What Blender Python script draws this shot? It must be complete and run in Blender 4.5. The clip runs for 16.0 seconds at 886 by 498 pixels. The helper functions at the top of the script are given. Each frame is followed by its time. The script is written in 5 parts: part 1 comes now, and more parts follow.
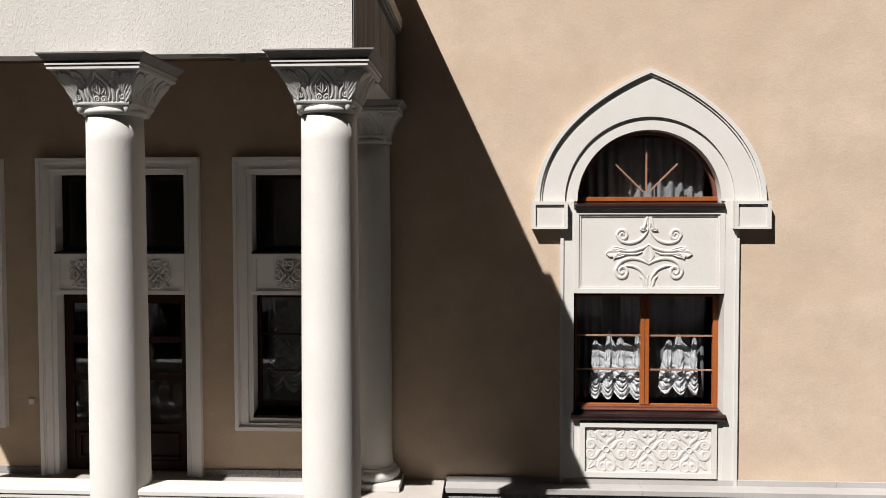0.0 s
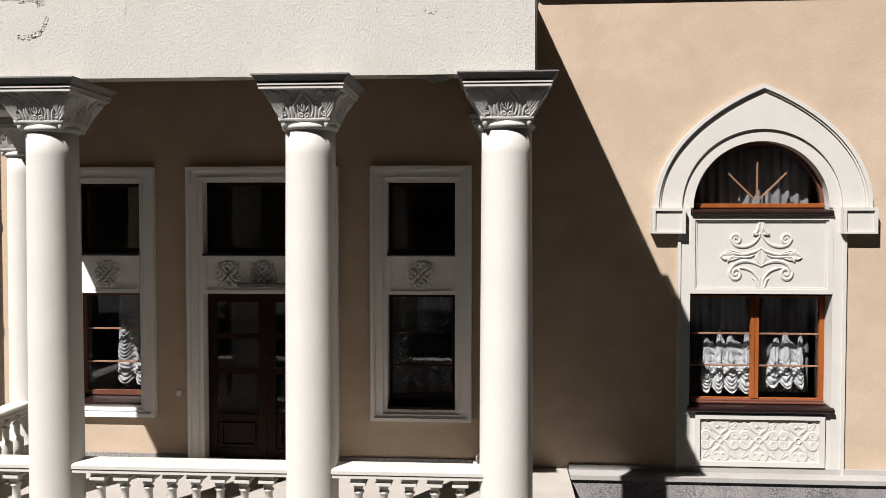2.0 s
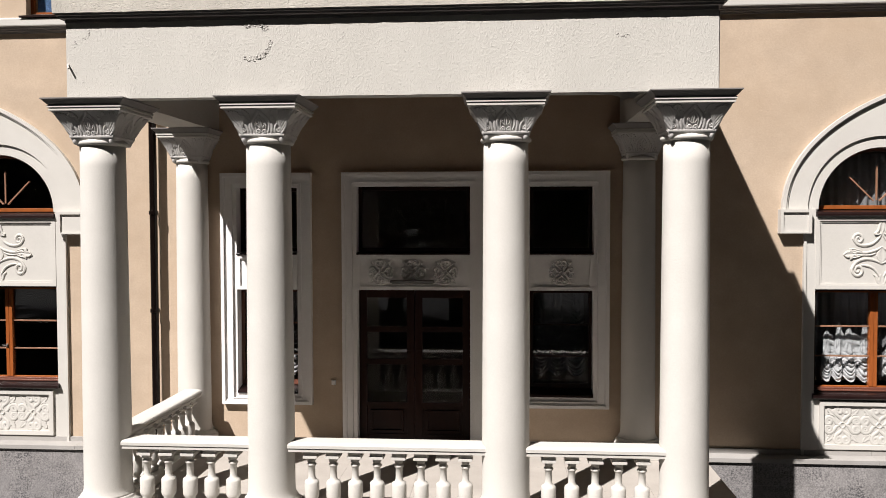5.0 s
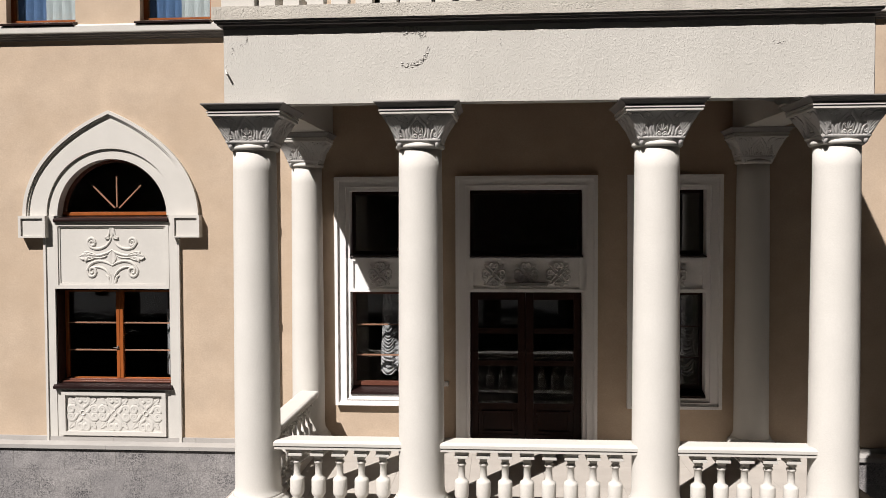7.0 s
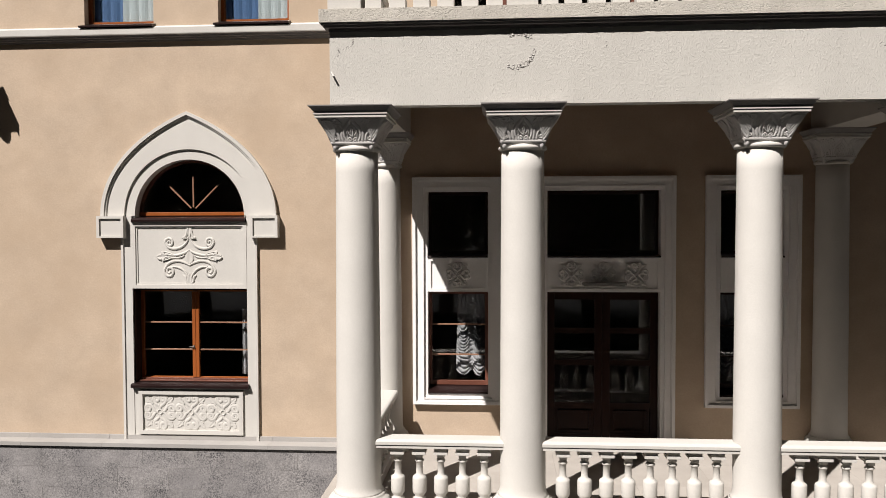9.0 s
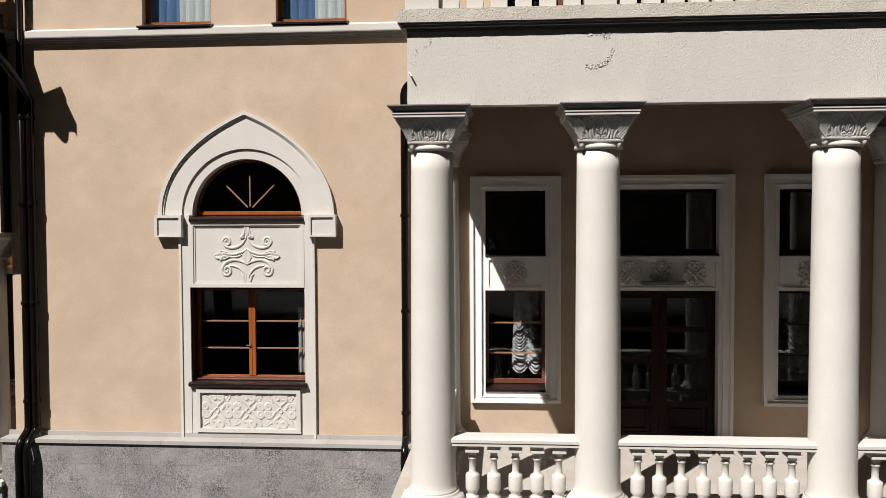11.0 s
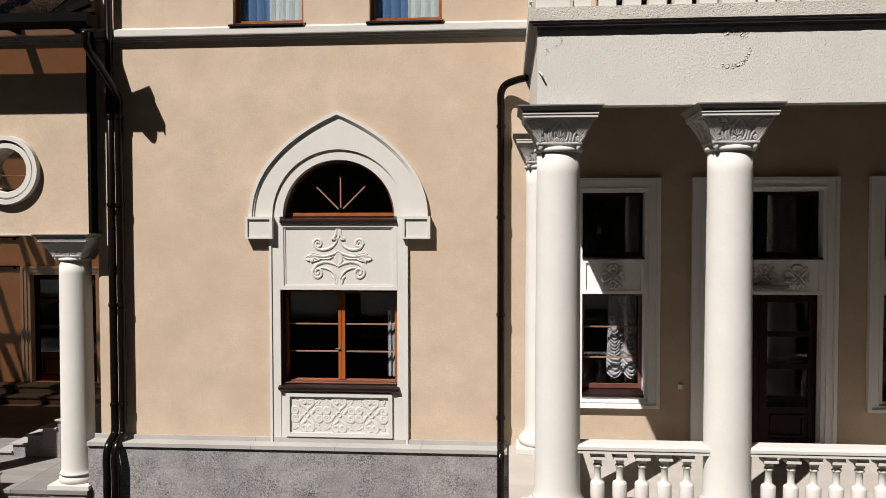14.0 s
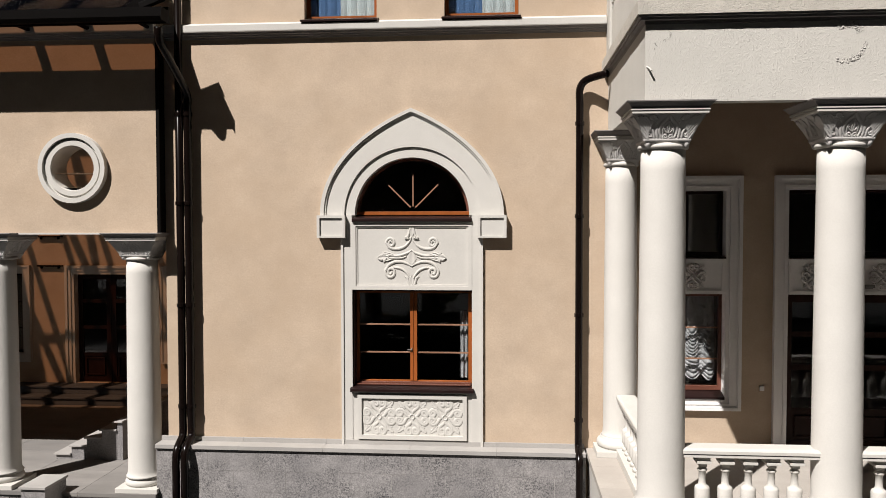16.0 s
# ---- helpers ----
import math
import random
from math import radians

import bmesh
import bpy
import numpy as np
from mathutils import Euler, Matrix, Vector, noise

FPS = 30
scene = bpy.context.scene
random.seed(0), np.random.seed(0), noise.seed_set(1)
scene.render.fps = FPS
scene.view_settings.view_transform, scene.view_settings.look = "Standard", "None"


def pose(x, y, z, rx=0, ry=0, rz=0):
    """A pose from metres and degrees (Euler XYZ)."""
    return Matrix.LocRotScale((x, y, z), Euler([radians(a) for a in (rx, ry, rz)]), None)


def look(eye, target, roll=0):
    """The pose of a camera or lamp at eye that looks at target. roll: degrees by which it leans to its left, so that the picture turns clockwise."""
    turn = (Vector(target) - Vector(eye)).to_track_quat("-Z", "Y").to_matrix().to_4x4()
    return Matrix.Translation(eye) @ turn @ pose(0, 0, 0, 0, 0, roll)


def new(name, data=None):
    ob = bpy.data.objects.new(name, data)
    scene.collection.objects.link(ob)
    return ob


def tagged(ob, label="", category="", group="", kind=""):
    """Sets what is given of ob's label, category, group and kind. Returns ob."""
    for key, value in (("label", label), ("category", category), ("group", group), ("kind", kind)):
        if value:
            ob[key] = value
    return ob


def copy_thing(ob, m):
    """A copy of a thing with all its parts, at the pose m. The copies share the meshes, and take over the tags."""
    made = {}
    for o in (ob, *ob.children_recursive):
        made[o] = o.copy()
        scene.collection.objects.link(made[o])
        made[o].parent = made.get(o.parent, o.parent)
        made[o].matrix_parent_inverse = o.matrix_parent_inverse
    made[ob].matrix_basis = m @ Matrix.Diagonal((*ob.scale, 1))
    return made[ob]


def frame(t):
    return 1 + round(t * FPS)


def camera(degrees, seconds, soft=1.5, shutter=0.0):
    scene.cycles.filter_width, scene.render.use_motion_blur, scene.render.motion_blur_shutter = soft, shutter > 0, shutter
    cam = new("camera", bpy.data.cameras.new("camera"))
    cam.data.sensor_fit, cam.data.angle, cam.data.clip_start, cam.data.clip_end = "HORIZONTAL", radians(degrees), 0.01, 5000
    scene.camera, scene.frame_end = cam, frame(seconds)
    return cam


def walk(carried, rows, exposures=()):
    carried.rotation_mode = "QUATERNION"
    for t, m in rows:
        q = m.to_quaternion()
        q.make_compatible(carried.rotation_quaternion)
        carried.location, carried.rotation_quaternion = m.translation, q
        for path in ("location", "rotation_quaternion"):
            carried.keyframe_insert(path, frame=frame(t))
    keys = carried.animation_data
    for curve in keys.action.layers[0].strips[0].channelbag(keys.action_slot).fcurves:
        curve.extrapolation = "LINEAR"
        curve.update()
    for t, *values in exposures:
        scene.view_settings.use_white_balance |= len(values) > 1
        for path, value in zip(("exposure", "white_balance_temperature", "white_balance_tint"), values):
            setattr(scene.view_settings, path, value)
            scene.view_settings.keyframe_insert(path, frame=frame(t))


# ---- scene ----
cam = camera(57.6, 16.0, soft=0.5)
PATH = [
    (0, (-0.067, -0.157, 3.112), (-0.177, 1.839, 3.038), -0.1),
    (0.5, (-0.351, -0.408, 3.007), (-0.456, 1.589, 2.952), -0.1),
    (1, (-0.704, -0.399, 3.083), (-0.828, 1.596, 3.021), 0.0),
    (1.5, (-1.072, -0.612, 3.094), (-1.2, 1.383, 3.034), 0.0),
    (2, (-1.499, -0.938, 3.119), (-1.63, 1.056, 3.056), -0.0),
    (2.5, (-1.903, -1.172, 3.128), (-2.034, 0.823, 3.063), -0.0),
    (3, (-2.218, -1.33, 3.127), (-2.353, 0.664, 3.061), -0.0),
    (3.5, (-2.511, -1.4, 3.138), (-2.645, 0.594, 3.071), -0.1),
    (4, (-2.735, -1.52, 3.163), (-2.876, 0.474, 3.092), -0.1),
    (4.2, (-2.838, -1.598, 3.186), (-2.984, 0.396, 3.114), -0.2),
    (6.3, (-4.254, -2.081, 3.178), (-4.401, -0.088, 3.112), -0.0),
    (6.5, (-4.447, -2.097, 3.184), (-4.588, -0.103, 3.119), -0.1),
    (7, (-4.911, -2.112, 3.207), (-5.053, -0.118, 3.14), -0.2),
    (7.5, (-5.312, -2.103, 3.256), (-5.456, -0.109, 3.182), -0.2),
    (8, (-5.509, -2.17, 3.232), (-5.656, -0.176, 3.162), -0.2),
    (8.5, (-5.766, -2.219, 3.219), (-5.908, -0.225, 3.151), -0.2),
    (9, (-6.002, -2.258, 3.226), (-6.148, -0.265, 3.157), -0.2),
    (11.5, (-6.993, -2.362, 3.237), (-7.148, -0.369, 3.164), -0.2),
    (12, (-7.191, -2.338, 3.234), (-7.349, -0.346, 3.163), -0.1),
    (12.5, (-7.39, -2.314, 3.247), (-7.549, -0.321, 3.176), -0.1),
    (13, (-7.625, -2.288, 3.26), (-7.786, -0.296, 3.189), -0.1),
    (13.5, (-7.878, -2.271, 3.251), (-8.039, -0.278, 3.181), -0.1),
    (14, (-8.146, -2.286, 3.254), (-8.308, -0.294, 3.184), -0.1),
    (14.5, (-8.387, -2.288, 3.241), (-8.551, -0.296, 3.173), -0.1),
    (15, (-8.651, -2.27, 3.234), (-8.817, -0.278, 3.166), -0.1),
    (15.5, (-8.939, -2.238, 3.24), (-9.102, -0.246, 3.171), -0.1),
    (16, (-9.238, -2.171, 3.244), (-9.402, -0.179, 3.173), -0.1),
]
walk(cam, [(t, look(eye, target, roll)) for t, eye, target, roll in PATH], exposures=[(0, 0.93, 6200, 11), (2.5, 0.95, 6250, 11), (4, 0.95, 6300, 12), (6.5, 0.83, 6350, 12), (8, 0.75, 6380, 12), (9, 0.73, 6400, 12), (16, 0.72, 6350, 11)])


# ---- world and sun ----
SUN = Vector((0.68, 1.0, -1.46)).normalized()
world = bpy.data.worlds.new("world")
scene.world = world
world.use_nodes = True
wn = world.node_tree.nodes
sky = wn.new("ShaderNodeTexSky")
sky.sky_type = "NISHITA"
sky.sun_disc = False
sky.sun_elevation = radians(50.4)
sky.sun_rotation = radians(214.2)
wn["Background"].inputs["Strength"].default_value = 0.001
world.node_tree.links.new(sky.outputs[0], wn["Background"].inputs["Color"])
sun_data = bpy.data.lights.new("sun", "SUN")
sun_data.energy, sun_data.angle, sun_data.color = 5.0, radians(0.5), (1.0, 0.945, 0.885)
sun = new("sun", sun_data)
sun.matrix_world = look(Vector((0, 0, 20)) - SUN * 20, (0, 0, 20))


# ---- materials ----
def material(name, colour, rough=0.8, metal=0.0, vary=0.12, scale=1.5, grain=60.0, bump=0.15, grain_vary=0.06, stretch=(1, 1, 1), spec=0.5, dist=0.01,
             stain=None, stain_amount=0.0, speckle=None, speckle_scale=300.0, random_tone=0.0, pits=0.0, pit_scale=30.0, pit_sharp=0.12):
    m = bpy.data.materials.new(name)
    m.use_nodes = True
    n, l = m.node_tree.nodes, m.node_tree.links
    p = n["Principled BSDF"]
    p.inputs["Roughness"].default_value, p.inputs["Metallic"].default_value = rough, metal
    p.inputs["Specular IOR Level"].default_value = spec
    co = n.new("ShaderNodeTexCoord")
    mp = n.new("ShaderNodeMapping")
    mp.inputs["Scale"].default_value = stretch
    # stones share one weathering that runs on over their joints
    l.new(n.new("ShaderNodeNewGeometry").outputs["Position"] if random_tone else co.outputs["Object"], mp.inputs["Vector"])

    def noise_node(s, detail, roughness=0.6):
        t = n.new("ShaderNodeTexNoise")
        t.inputs["Scale"].default_value, t.inputs["Detail"].default_value, t.inputs["Roughness"].default_value = s, detail, roughness
        l.new(mp.outputs[0], t.inputs["Vector"])
        return t

    big, fine = noise_node(scale, 5), noise_node(grain, 6, 0.7)

    def scaled(sock, lo, hi):
        r = n.new("ShaderNodeMapRange")
        r.inputs["From Min"].default_value, r.inputs["From Max"].default_value = 0.3, 0.7
        r.inputs["To Min"].default_value, r.inputs["To Max"].default_value = lo, hi
        l.new(sock, r.inputs["Value"])
        return r.outputs[0]

    mul = n.new("ShaderNodeMath")
    mul.operation = "MULTIPLY"
    l.new(scaled(big.outputs["Fac"], 1 - vary, 1 + vary * 0.6), mul.inputs[0])
    l.new(scaled(fine.outputs["Fac"], 1 - grain_vary, 1 + grain_vary), mul.inputs[1])
    tone = mul.outputs[0]
    if random_tone:
        info = n.new("ShaderNodeObjectInfo")
        r = n.new("ShaderNodeMapRange")
        r.inputs["To Min"].default_value, r.inputs["To Max"].default_value = 1 - random_tone, 1 + random_tone
        l.new(info.outputs["Random"], r.inputs["Value"])
        m2 = n.new("ShaderNodeMath")
        m2.operation = "MULTIPLY"
        l.new(tone, m2.inputs[0])
        l.new(r.outputs[0], m2.inputs[1])
        tone = m2.outputs[0]
    mix = n.new("ShaderNodeVectorMath")
    mix.operation = "SCALE"
    mix.inputs[0].default_value = colour[:3]
    l.new(tone, mix.inputs["Scale"])
    col = mix.outputs[0]
    if stain:
        st = noise_node(scale * 0.45, 8, 0.65)
        mx = n.new("ShaderNodeMix")
        mx.data_type = "RGBA"
        mx.inputs["B"].default_value = (*stain, 1)
        l.new(scaled(st.outputs["Fac"], -0.35 * stain_amount, stain_amount), mx.inputs["Factor"])
        l.new(col, mx.inputs["A"])
        col = mx.outputs["Result"]
    if speckle:
        sp = noise_node(speckle_scale, 2, 0.5)
        mx = n.new("ShaderNodeMix")
        mx.data_type = "RGBA"
        mx.inputs["B"].default_value = (*speckle, 1)
        patch = noise_node(scale * 0.8, 4, 0.6)
        m3 = n.new("ShaderNodeMath")
        m3.operation = "MULTIPLY"
        l.new(scaled(sp.outputs["Fac"], -0.3, 1.0), m3.inputs[0])
        l.new(scaled(patch.outputs["Fac"], 0.0, 1.1), m3.inputs[1])
        l.new(m3.outputs[0], mx.inputs["Factor"])
        l.new(col, mx.inputs["A"])
        col = mx.outputs["Result"]
    l.new(col, p.inputs["Base Color"])
    b = n.new("ShaderNodeBump")
    b.inputs["Strength"].default_value, b.inputs["Distance"].default_value = bump, dist
    if pits:
        # scattered trowel marks over the finer grain
        pt = noise_node(pit_scale, 3, 0.55)
        pr = n.new("ShaderNodeMapRange")
        pr.inputs["From Min"].default_value, pr.inputs["From Max"].default_value = 0.54, 0.54 + pit_sharp
        pr.inputs["To Min"].default_value, pr.inputs["To Max"].default_value = 0.0, pits
        l.new(pt.outputs["Fac"], pr.inputs["Value"])
        add = n.new("ShaderNodeMath")
        l.new(fine.outputs["Fac"], add.inputs[0])
        l.new(pr.outputs[0], add.inputs[1])
        l.new(add.outputs[0], b.inputs["Height"])
    else:
        l.new(fine.outputs["Fac"], b.inputs["Height"])
    l.new(b.outputs[0], p.inputs["Normal"])
    return m


STUCCO = material("beige_stucco", (0.4494, 0.3551, 0.2665), 0.9, vary=0.115, scale=2.0, grain=40, bump=0.2, stretch=(0.85, 1, 1), stain=(0.392, 0.2968, 0.2091), stain_amount=0.6, spec=0.2, pits=0.4, pit_scale=14, pit_sharp=0.2, grain_vary=0.08)
WHITE = material("white_paint", (0.5002, 0.4822, 0.4469), 0.75, vary=0.05, scale=2.5, grain=70, bump=0.12, stain=(0.3936, 0.369, 0.328), stain_amount=0.2, spec=0.3)
# the white paint made brighter to lift trim inside the shaded portico
LIFTED_WHITE = material("shade_lifted_white", (0.73, 0.71, 0.695), 0.7, vary=0.04, scale=3, grain=60, bump=0.10, stain=(0.63, 0.60, 0.58), stain_amount=0.25, spec=0.3)
# rosette white raised above the carved tone to read in portico shade
ORNAMENT_WHITE = material("ornament_plaster", (0.63, 0.61, 0.59), 0.8, vary=0.08, scale=6, grain=90, bump=0.2, stain=(0.52, 0.50, 0.48), stain_amount=0.35, spec=0.2)
COLUMN_WHITE = material("column_paint", (0.5371, 0.5182, 0.4822), 0.85, vary=0.05, scale=2.0, grain=60, bump=0.28, grain_vary=0.03, stretch=(1, 1, 0.8), stain=(0.451, 0.4264, 0.3854), stain_amount=0.2, spec=0.2, dist=0.012)
CARVED = material("carved_plaster", (0.5248, 0.5084, 0.4879), 0.85, vary=0.10, scale=6, grain=90, bump=0.25, stain=(0.369, 0.3526, 0.3362), stain_amount=0.4, spec=0.15)
ROUGH_WHITE = material("rough_white_plaster", (0.5002, 0.4822, 0.4428), 0.95, vary=0.05, scale=1.2, grain=70, bump=0.55, grain_vary=0.05, stretch=(1, 1, 0.55), dist=0.012, stain=(0.41, 0.3854, 0.3444), stain_amount=0.22, spec=0.1, pits=0.28, pit_scale=55, pit_sharp=0.12)
WORN_CONCRETE = material("worn_concrete", (0.492, 0.4633, 0.41), 0.95, vary=0.12, scale=2.5, grain=45, bump=0.5, grain_vary=0.12, stretch=(0.9, 1, 1), dist=0.02, stain=(0.3936, 0.3608, 0.3116), stain_amount=0.4, spec=0.1, pits=-0.5, pit_scale=50, pit_sharp=0.1)
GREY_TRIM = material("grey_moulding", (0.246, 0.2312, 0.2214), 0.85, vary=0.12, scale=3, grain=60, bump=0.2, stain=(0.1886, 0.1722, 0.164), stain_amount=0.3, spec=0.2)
GRANITE = material("grey_stone", (0.2747, 0.2599, 0.2526), 0.85, vary=0.2, scale=3.0, grain=45, bump=0.4, grain_vary=0.33, stain=(0.1886, 0.1804, 0.182), stain_amount=0.7, speckle=(0.0492, 0.0476, 0.0508), speckle_scale=48, random_tone=0.07, spec=0.3)
LEDGE = material("pale_stone", (0.3362, 0.3214, 0.3034), 0.8, vary=0.1, scale=2, grain=90, bump=0.2, stain=(0.2624, 0.246, 0.2255), stain_amount=0.5, random_tone=0.03, spec=0.3)
PORCH_STONE = material("porch_stone", (0.195, 0.183, 0.170), 0.85, vary=0.2, scale=2, grain=90, bump=0.2, stretch=(0.4, 1, 1), stain=(0.120, 0.117, 0.114), stain_amount=0.6, random_tone=0.1, spec=0.3)
SLATE = material("slate", (0.10, 0.115, 0.135), 0.75, vary=0.2, scale=2.5, grain=80, bump=0.2, stretch=(0.4, 1, 1), stain=(0.07, 0.08, 0.095), stain_amount=0.5, random_tone=0.1, spec=0.3)
FLOOR = material("floor_stone", (0.36, 0.33, 0.295), 0.8, vary=0.1, scale=2, grain=80, bump=0.15, stain=(0.28, 0.25, 0.22), stain_amount=0.35, random_tone=0.04, spec=0.3)
# near-black so that the ground bounces little light into shaded parts
PAVING = material("paving", (0.018, 0.0189, 0.0213), 0.9, vary=0.2, scale=0.7, grain=50, bump=0.3, stain=(0.0139, 0.0148, 0.0164), stain_amount=0.4)
OAK = material("orange_wood", (0.2624, 0.0754, 0.0189), 0.4, vary=0.2, scale=5, grain=120, bump=0.15, grain_vary=0.2, stretch=(1, 1, 0.12), spec=0.15)
PALE_WOOD = material("bleached_wood", (0.2296, 0.1189, 0.0697), 0.6, vary=0.2, scale=8, grain=120, bump=0.15, grain_vary=0.15, stretch=(0.15, 1, 1))
RED_WOOD = material("red_brown_wood", (0.123, 0.0451, 0.0287), 0.4, vary=0.2, scale=5, grain=110, bump=0.12, grain_vary=0.2, stretch=(0.12, 1, 1))
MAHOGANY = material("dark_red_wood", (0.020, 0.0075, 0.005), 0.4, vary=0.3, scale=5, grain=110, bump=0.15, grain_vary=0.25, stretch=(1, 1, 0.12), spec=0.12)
SILL = material("dark_sill_metal", (0.0131, 0.0061, 0.0057), 0.3, vary=0.2, scale=6, grain=80, bump=0.05, stain=(0.0246, 0.0139, 0.0131), stain_amount=0.4, spec=0.25)
PIPE = material("brown_black_metal", (0.005, 0.003, 0.0025), 0.18, vary=0.2, scale=8, grain=60, bump=0.02, spec=0.22)
DARK_STEEL = material("dark_steel", (0.005, 0.0043, 0.004), 0.6, vary=0.2, scale=6, grain=60, bump=0.06, spec=0.03)
# two curtain greys for windows in shade; the shade is in the colour
DIM_CLOTH = material("shade_grey_cloth", (0.164, 0.164, 0.1681), 0.8, vary=0.1, scale=8, grain=300, bump=0.1, dist=0.002, spec=0.2)
SHADED_CURTAIN = material("shade_grey_curtain", (0.2952, 0.2952, 0.2993), 0.8, vary=0.08, scale=8, grain=300, bump=0.1, dist=0.002, spec=0.2)
CURTAIN = material("white_curtain", (0.41, 0.41, 0.4141), 0.8, vary=0.06, scale=8, grain=300, bump=0.1, dist=0.002, spec=0.2)
BLIND_WHITE = material("white_blind", (0.492, 0.5576, 0.5658), 0.7, vary=0.05, scale=5, grain=150, bump=0.05)
BLIND_BLUE = material("blue_blind", (0.0738, 0.1558, 0.3116), 0.7, vary=0.1, scale=5, grain=150, bump=0.05)
# tone set low so that the unlit rooms read dark
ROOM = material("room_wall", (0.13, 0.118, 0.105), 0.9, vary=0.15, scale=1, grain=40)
PLASTIC = material("grey_plastic", (0.1804, 0.1722, 0.164), 0.5, vary=0.1, scale=9, grain=80, bump=0.03)
BARK = material("bark", (0.10, 0.075, 0.055), 0.95, vary=0.3, scale=4, grain=25, bump=0.6, stretch=(1, 1, 0.3))
LEAF = material("leaf_green", (0.05, 0.085, 0.025), 0.6, vary=0.35, scale=0.9, grain=8, bump=0.05, grain_vary=0.3)
SHADED_STREAKED = material("shaded_streaked_plaster", (0.246, 0.2255, 0.2091), 0.95, vary=0.35, scale=7, grain=40, bump=0.8, grain_vary=0.3, stretch=(1, 1, 0.08), dist=0.02, stain=(0.1148, 0.1025, 0.0943), stain_amount=0.7, spec=0.1)
CEILING = material("unseen_ceiling_brown", (0.1394, 0.0779, 0.0476), 0.85, vary=0.15, scale=2, grain=50, bump=0.1)
CRUMBLED = material("crumbled_plaster", (0.492, 0.4715, 0.4346), 0.95, vary=0.08, scale=8, grain=80, bump=0.3, stain=(0.328, 0.3116, 0.287), stain_amount=0.5, spec=0.1, dist=0.006, speckle=(0.1312, 0.123, 0.1148), speckle_scale=70)


def glass_material(name, tint, rough=0.0):
    m = bpy.data.materials.new(name)
    m.use_nodes = True
    n, l = m.node_tree.nodes, m.node_tree.links
    n.remove(n["Principled BSDF"])
    tr, gl, fr, mx = n.new("ShaderNodeBsdfTransparent"), n.new("ShaderNodeBsdfGlossy"), n.new("ShaderNodeFresnel"), n.new("ShaderNodeMixShader")
    tr.inputs["Color"].default_value = (*tint, 1)
    gl.inputs["Roughness"].default_value = rough
    fr.inputs["IOR"].default_value = 1.5
    l.new(fr.outputs[0], mx.inputs[0])
    l.new(tr.outputs[0], mx.inputs[1])
    l.new(gl.outputs[0], mx.inputs[2])
    l.new(mx.outputs[0], n["Material Output"].inputs["Surface"])
    return m


GLASS = glass_material("window_glass", (0.90, 0.91, 0.91))
BRONZE = glass_material("bronze_sheet", (0.46, 0.335, 0.25), 0.08)


# ---- mesh helpers ----
def part(name, bm, mat, parent=None, label="", smooth=False, loc=None):
    me = bpy.data.meshes.new(name)
    bmesh.ops.recalc_face_normals(bm, faces=bm.faces)
    if smooth:
        for f in bm.faces:
            f.smooth = True
    bm.to_mesh(me)
    bm.free()
    me.materials.append(mat)
    ob = new(name, me)
    if parent is not None:
        ob.parent = parent
    if loc is not None:
        ob.location = loc
    if label:
        ob["label"] = label
    return ob


def again(ob, name, parent, loc=None, rot=None):
    """Another object on the same mesh."""
    o = new(name, ob.data)
    o.parent = parent
    if loc is not None:
        o.location = loc
    if rot is not None:
        o.rotation_euler = rot
    return o


def thing(name, loc, label, category, group="", kind=""):
    e = new(name)
    e.location = loc
    e.empty_display_size = 0.2
    return tagged(e, label, category, group, kind)


def box(bm, x0, x1, y0, y1, z0, z1, bevel=0.0):
    v = [bm.verts.new(c) for c in ((x0, y0, z0), (x1, y0, z0), (x1, y1, z0), (x0, y1, z0), (x0, y0, z1), (x1, y0, z1), (x1, y1, z1), (x0, y1, z1))]
    fs = [bm.faces.new([v[i] for i in q]) for q in ((0, 1, 5, 4), (1, 2, 6, 5), (2, 3, 7, 6), (3, 0, 4, 7), (4, 5, 6, 7), (3, 2, 1, 0))]
    if bevel:
        es = {e for f in fs for e in f.edges}
        bmesh.ops.bevel(bm, geom=list(es), offset=bevel, segments=2, affect="EDGES", profile=0.6)
    return bm


def boxes(*specs, bevel=0.0):
    bm = bmesh.new()
    for s in specs:
        box(bm, *s, bevel=bevel)
    return bm


def lathe(bm, prof, seg=32, centre=(0, 0)):
    rings = []
    for r, z in prof:
        rings.append([bm.verts.new((centre[0] + r * math.cos(2 * math.pi * i / seg), centre[1] + r * math.sin(2 * math.pi * i / seg), z)) for i in range(seg)])
    for a, b in zip(rings, rings[1:]):
        for i in range(seg):
            bm.faces.new((a[i], a[(i + 1) % seg], b[(i + 1) % seg], b[i]))
    bm.faces.new(rings[0][::-1])
    bm.faces.new(rings[-1])
    return bm


def square_loft(bm, prof):
    """Square rings (half width, z) joined into one solid."""
    rings = [[bm.verts.new((sx * h, sy * h, z)) for sx, sy in ((-1, -1), (1, -1), (1, 1), (-1, 1))] for h, z in prof]
    for a, b in zip(rings, rings[1:]):
        for i in range(4):
            bm.faces.new((a[i], a[(i + 1) % 4], b[(i + 1) % 4], b[i]))
    bm.faces.new(rings[0][::-1])
    bm.faces.new(rings[-1])
    return bm


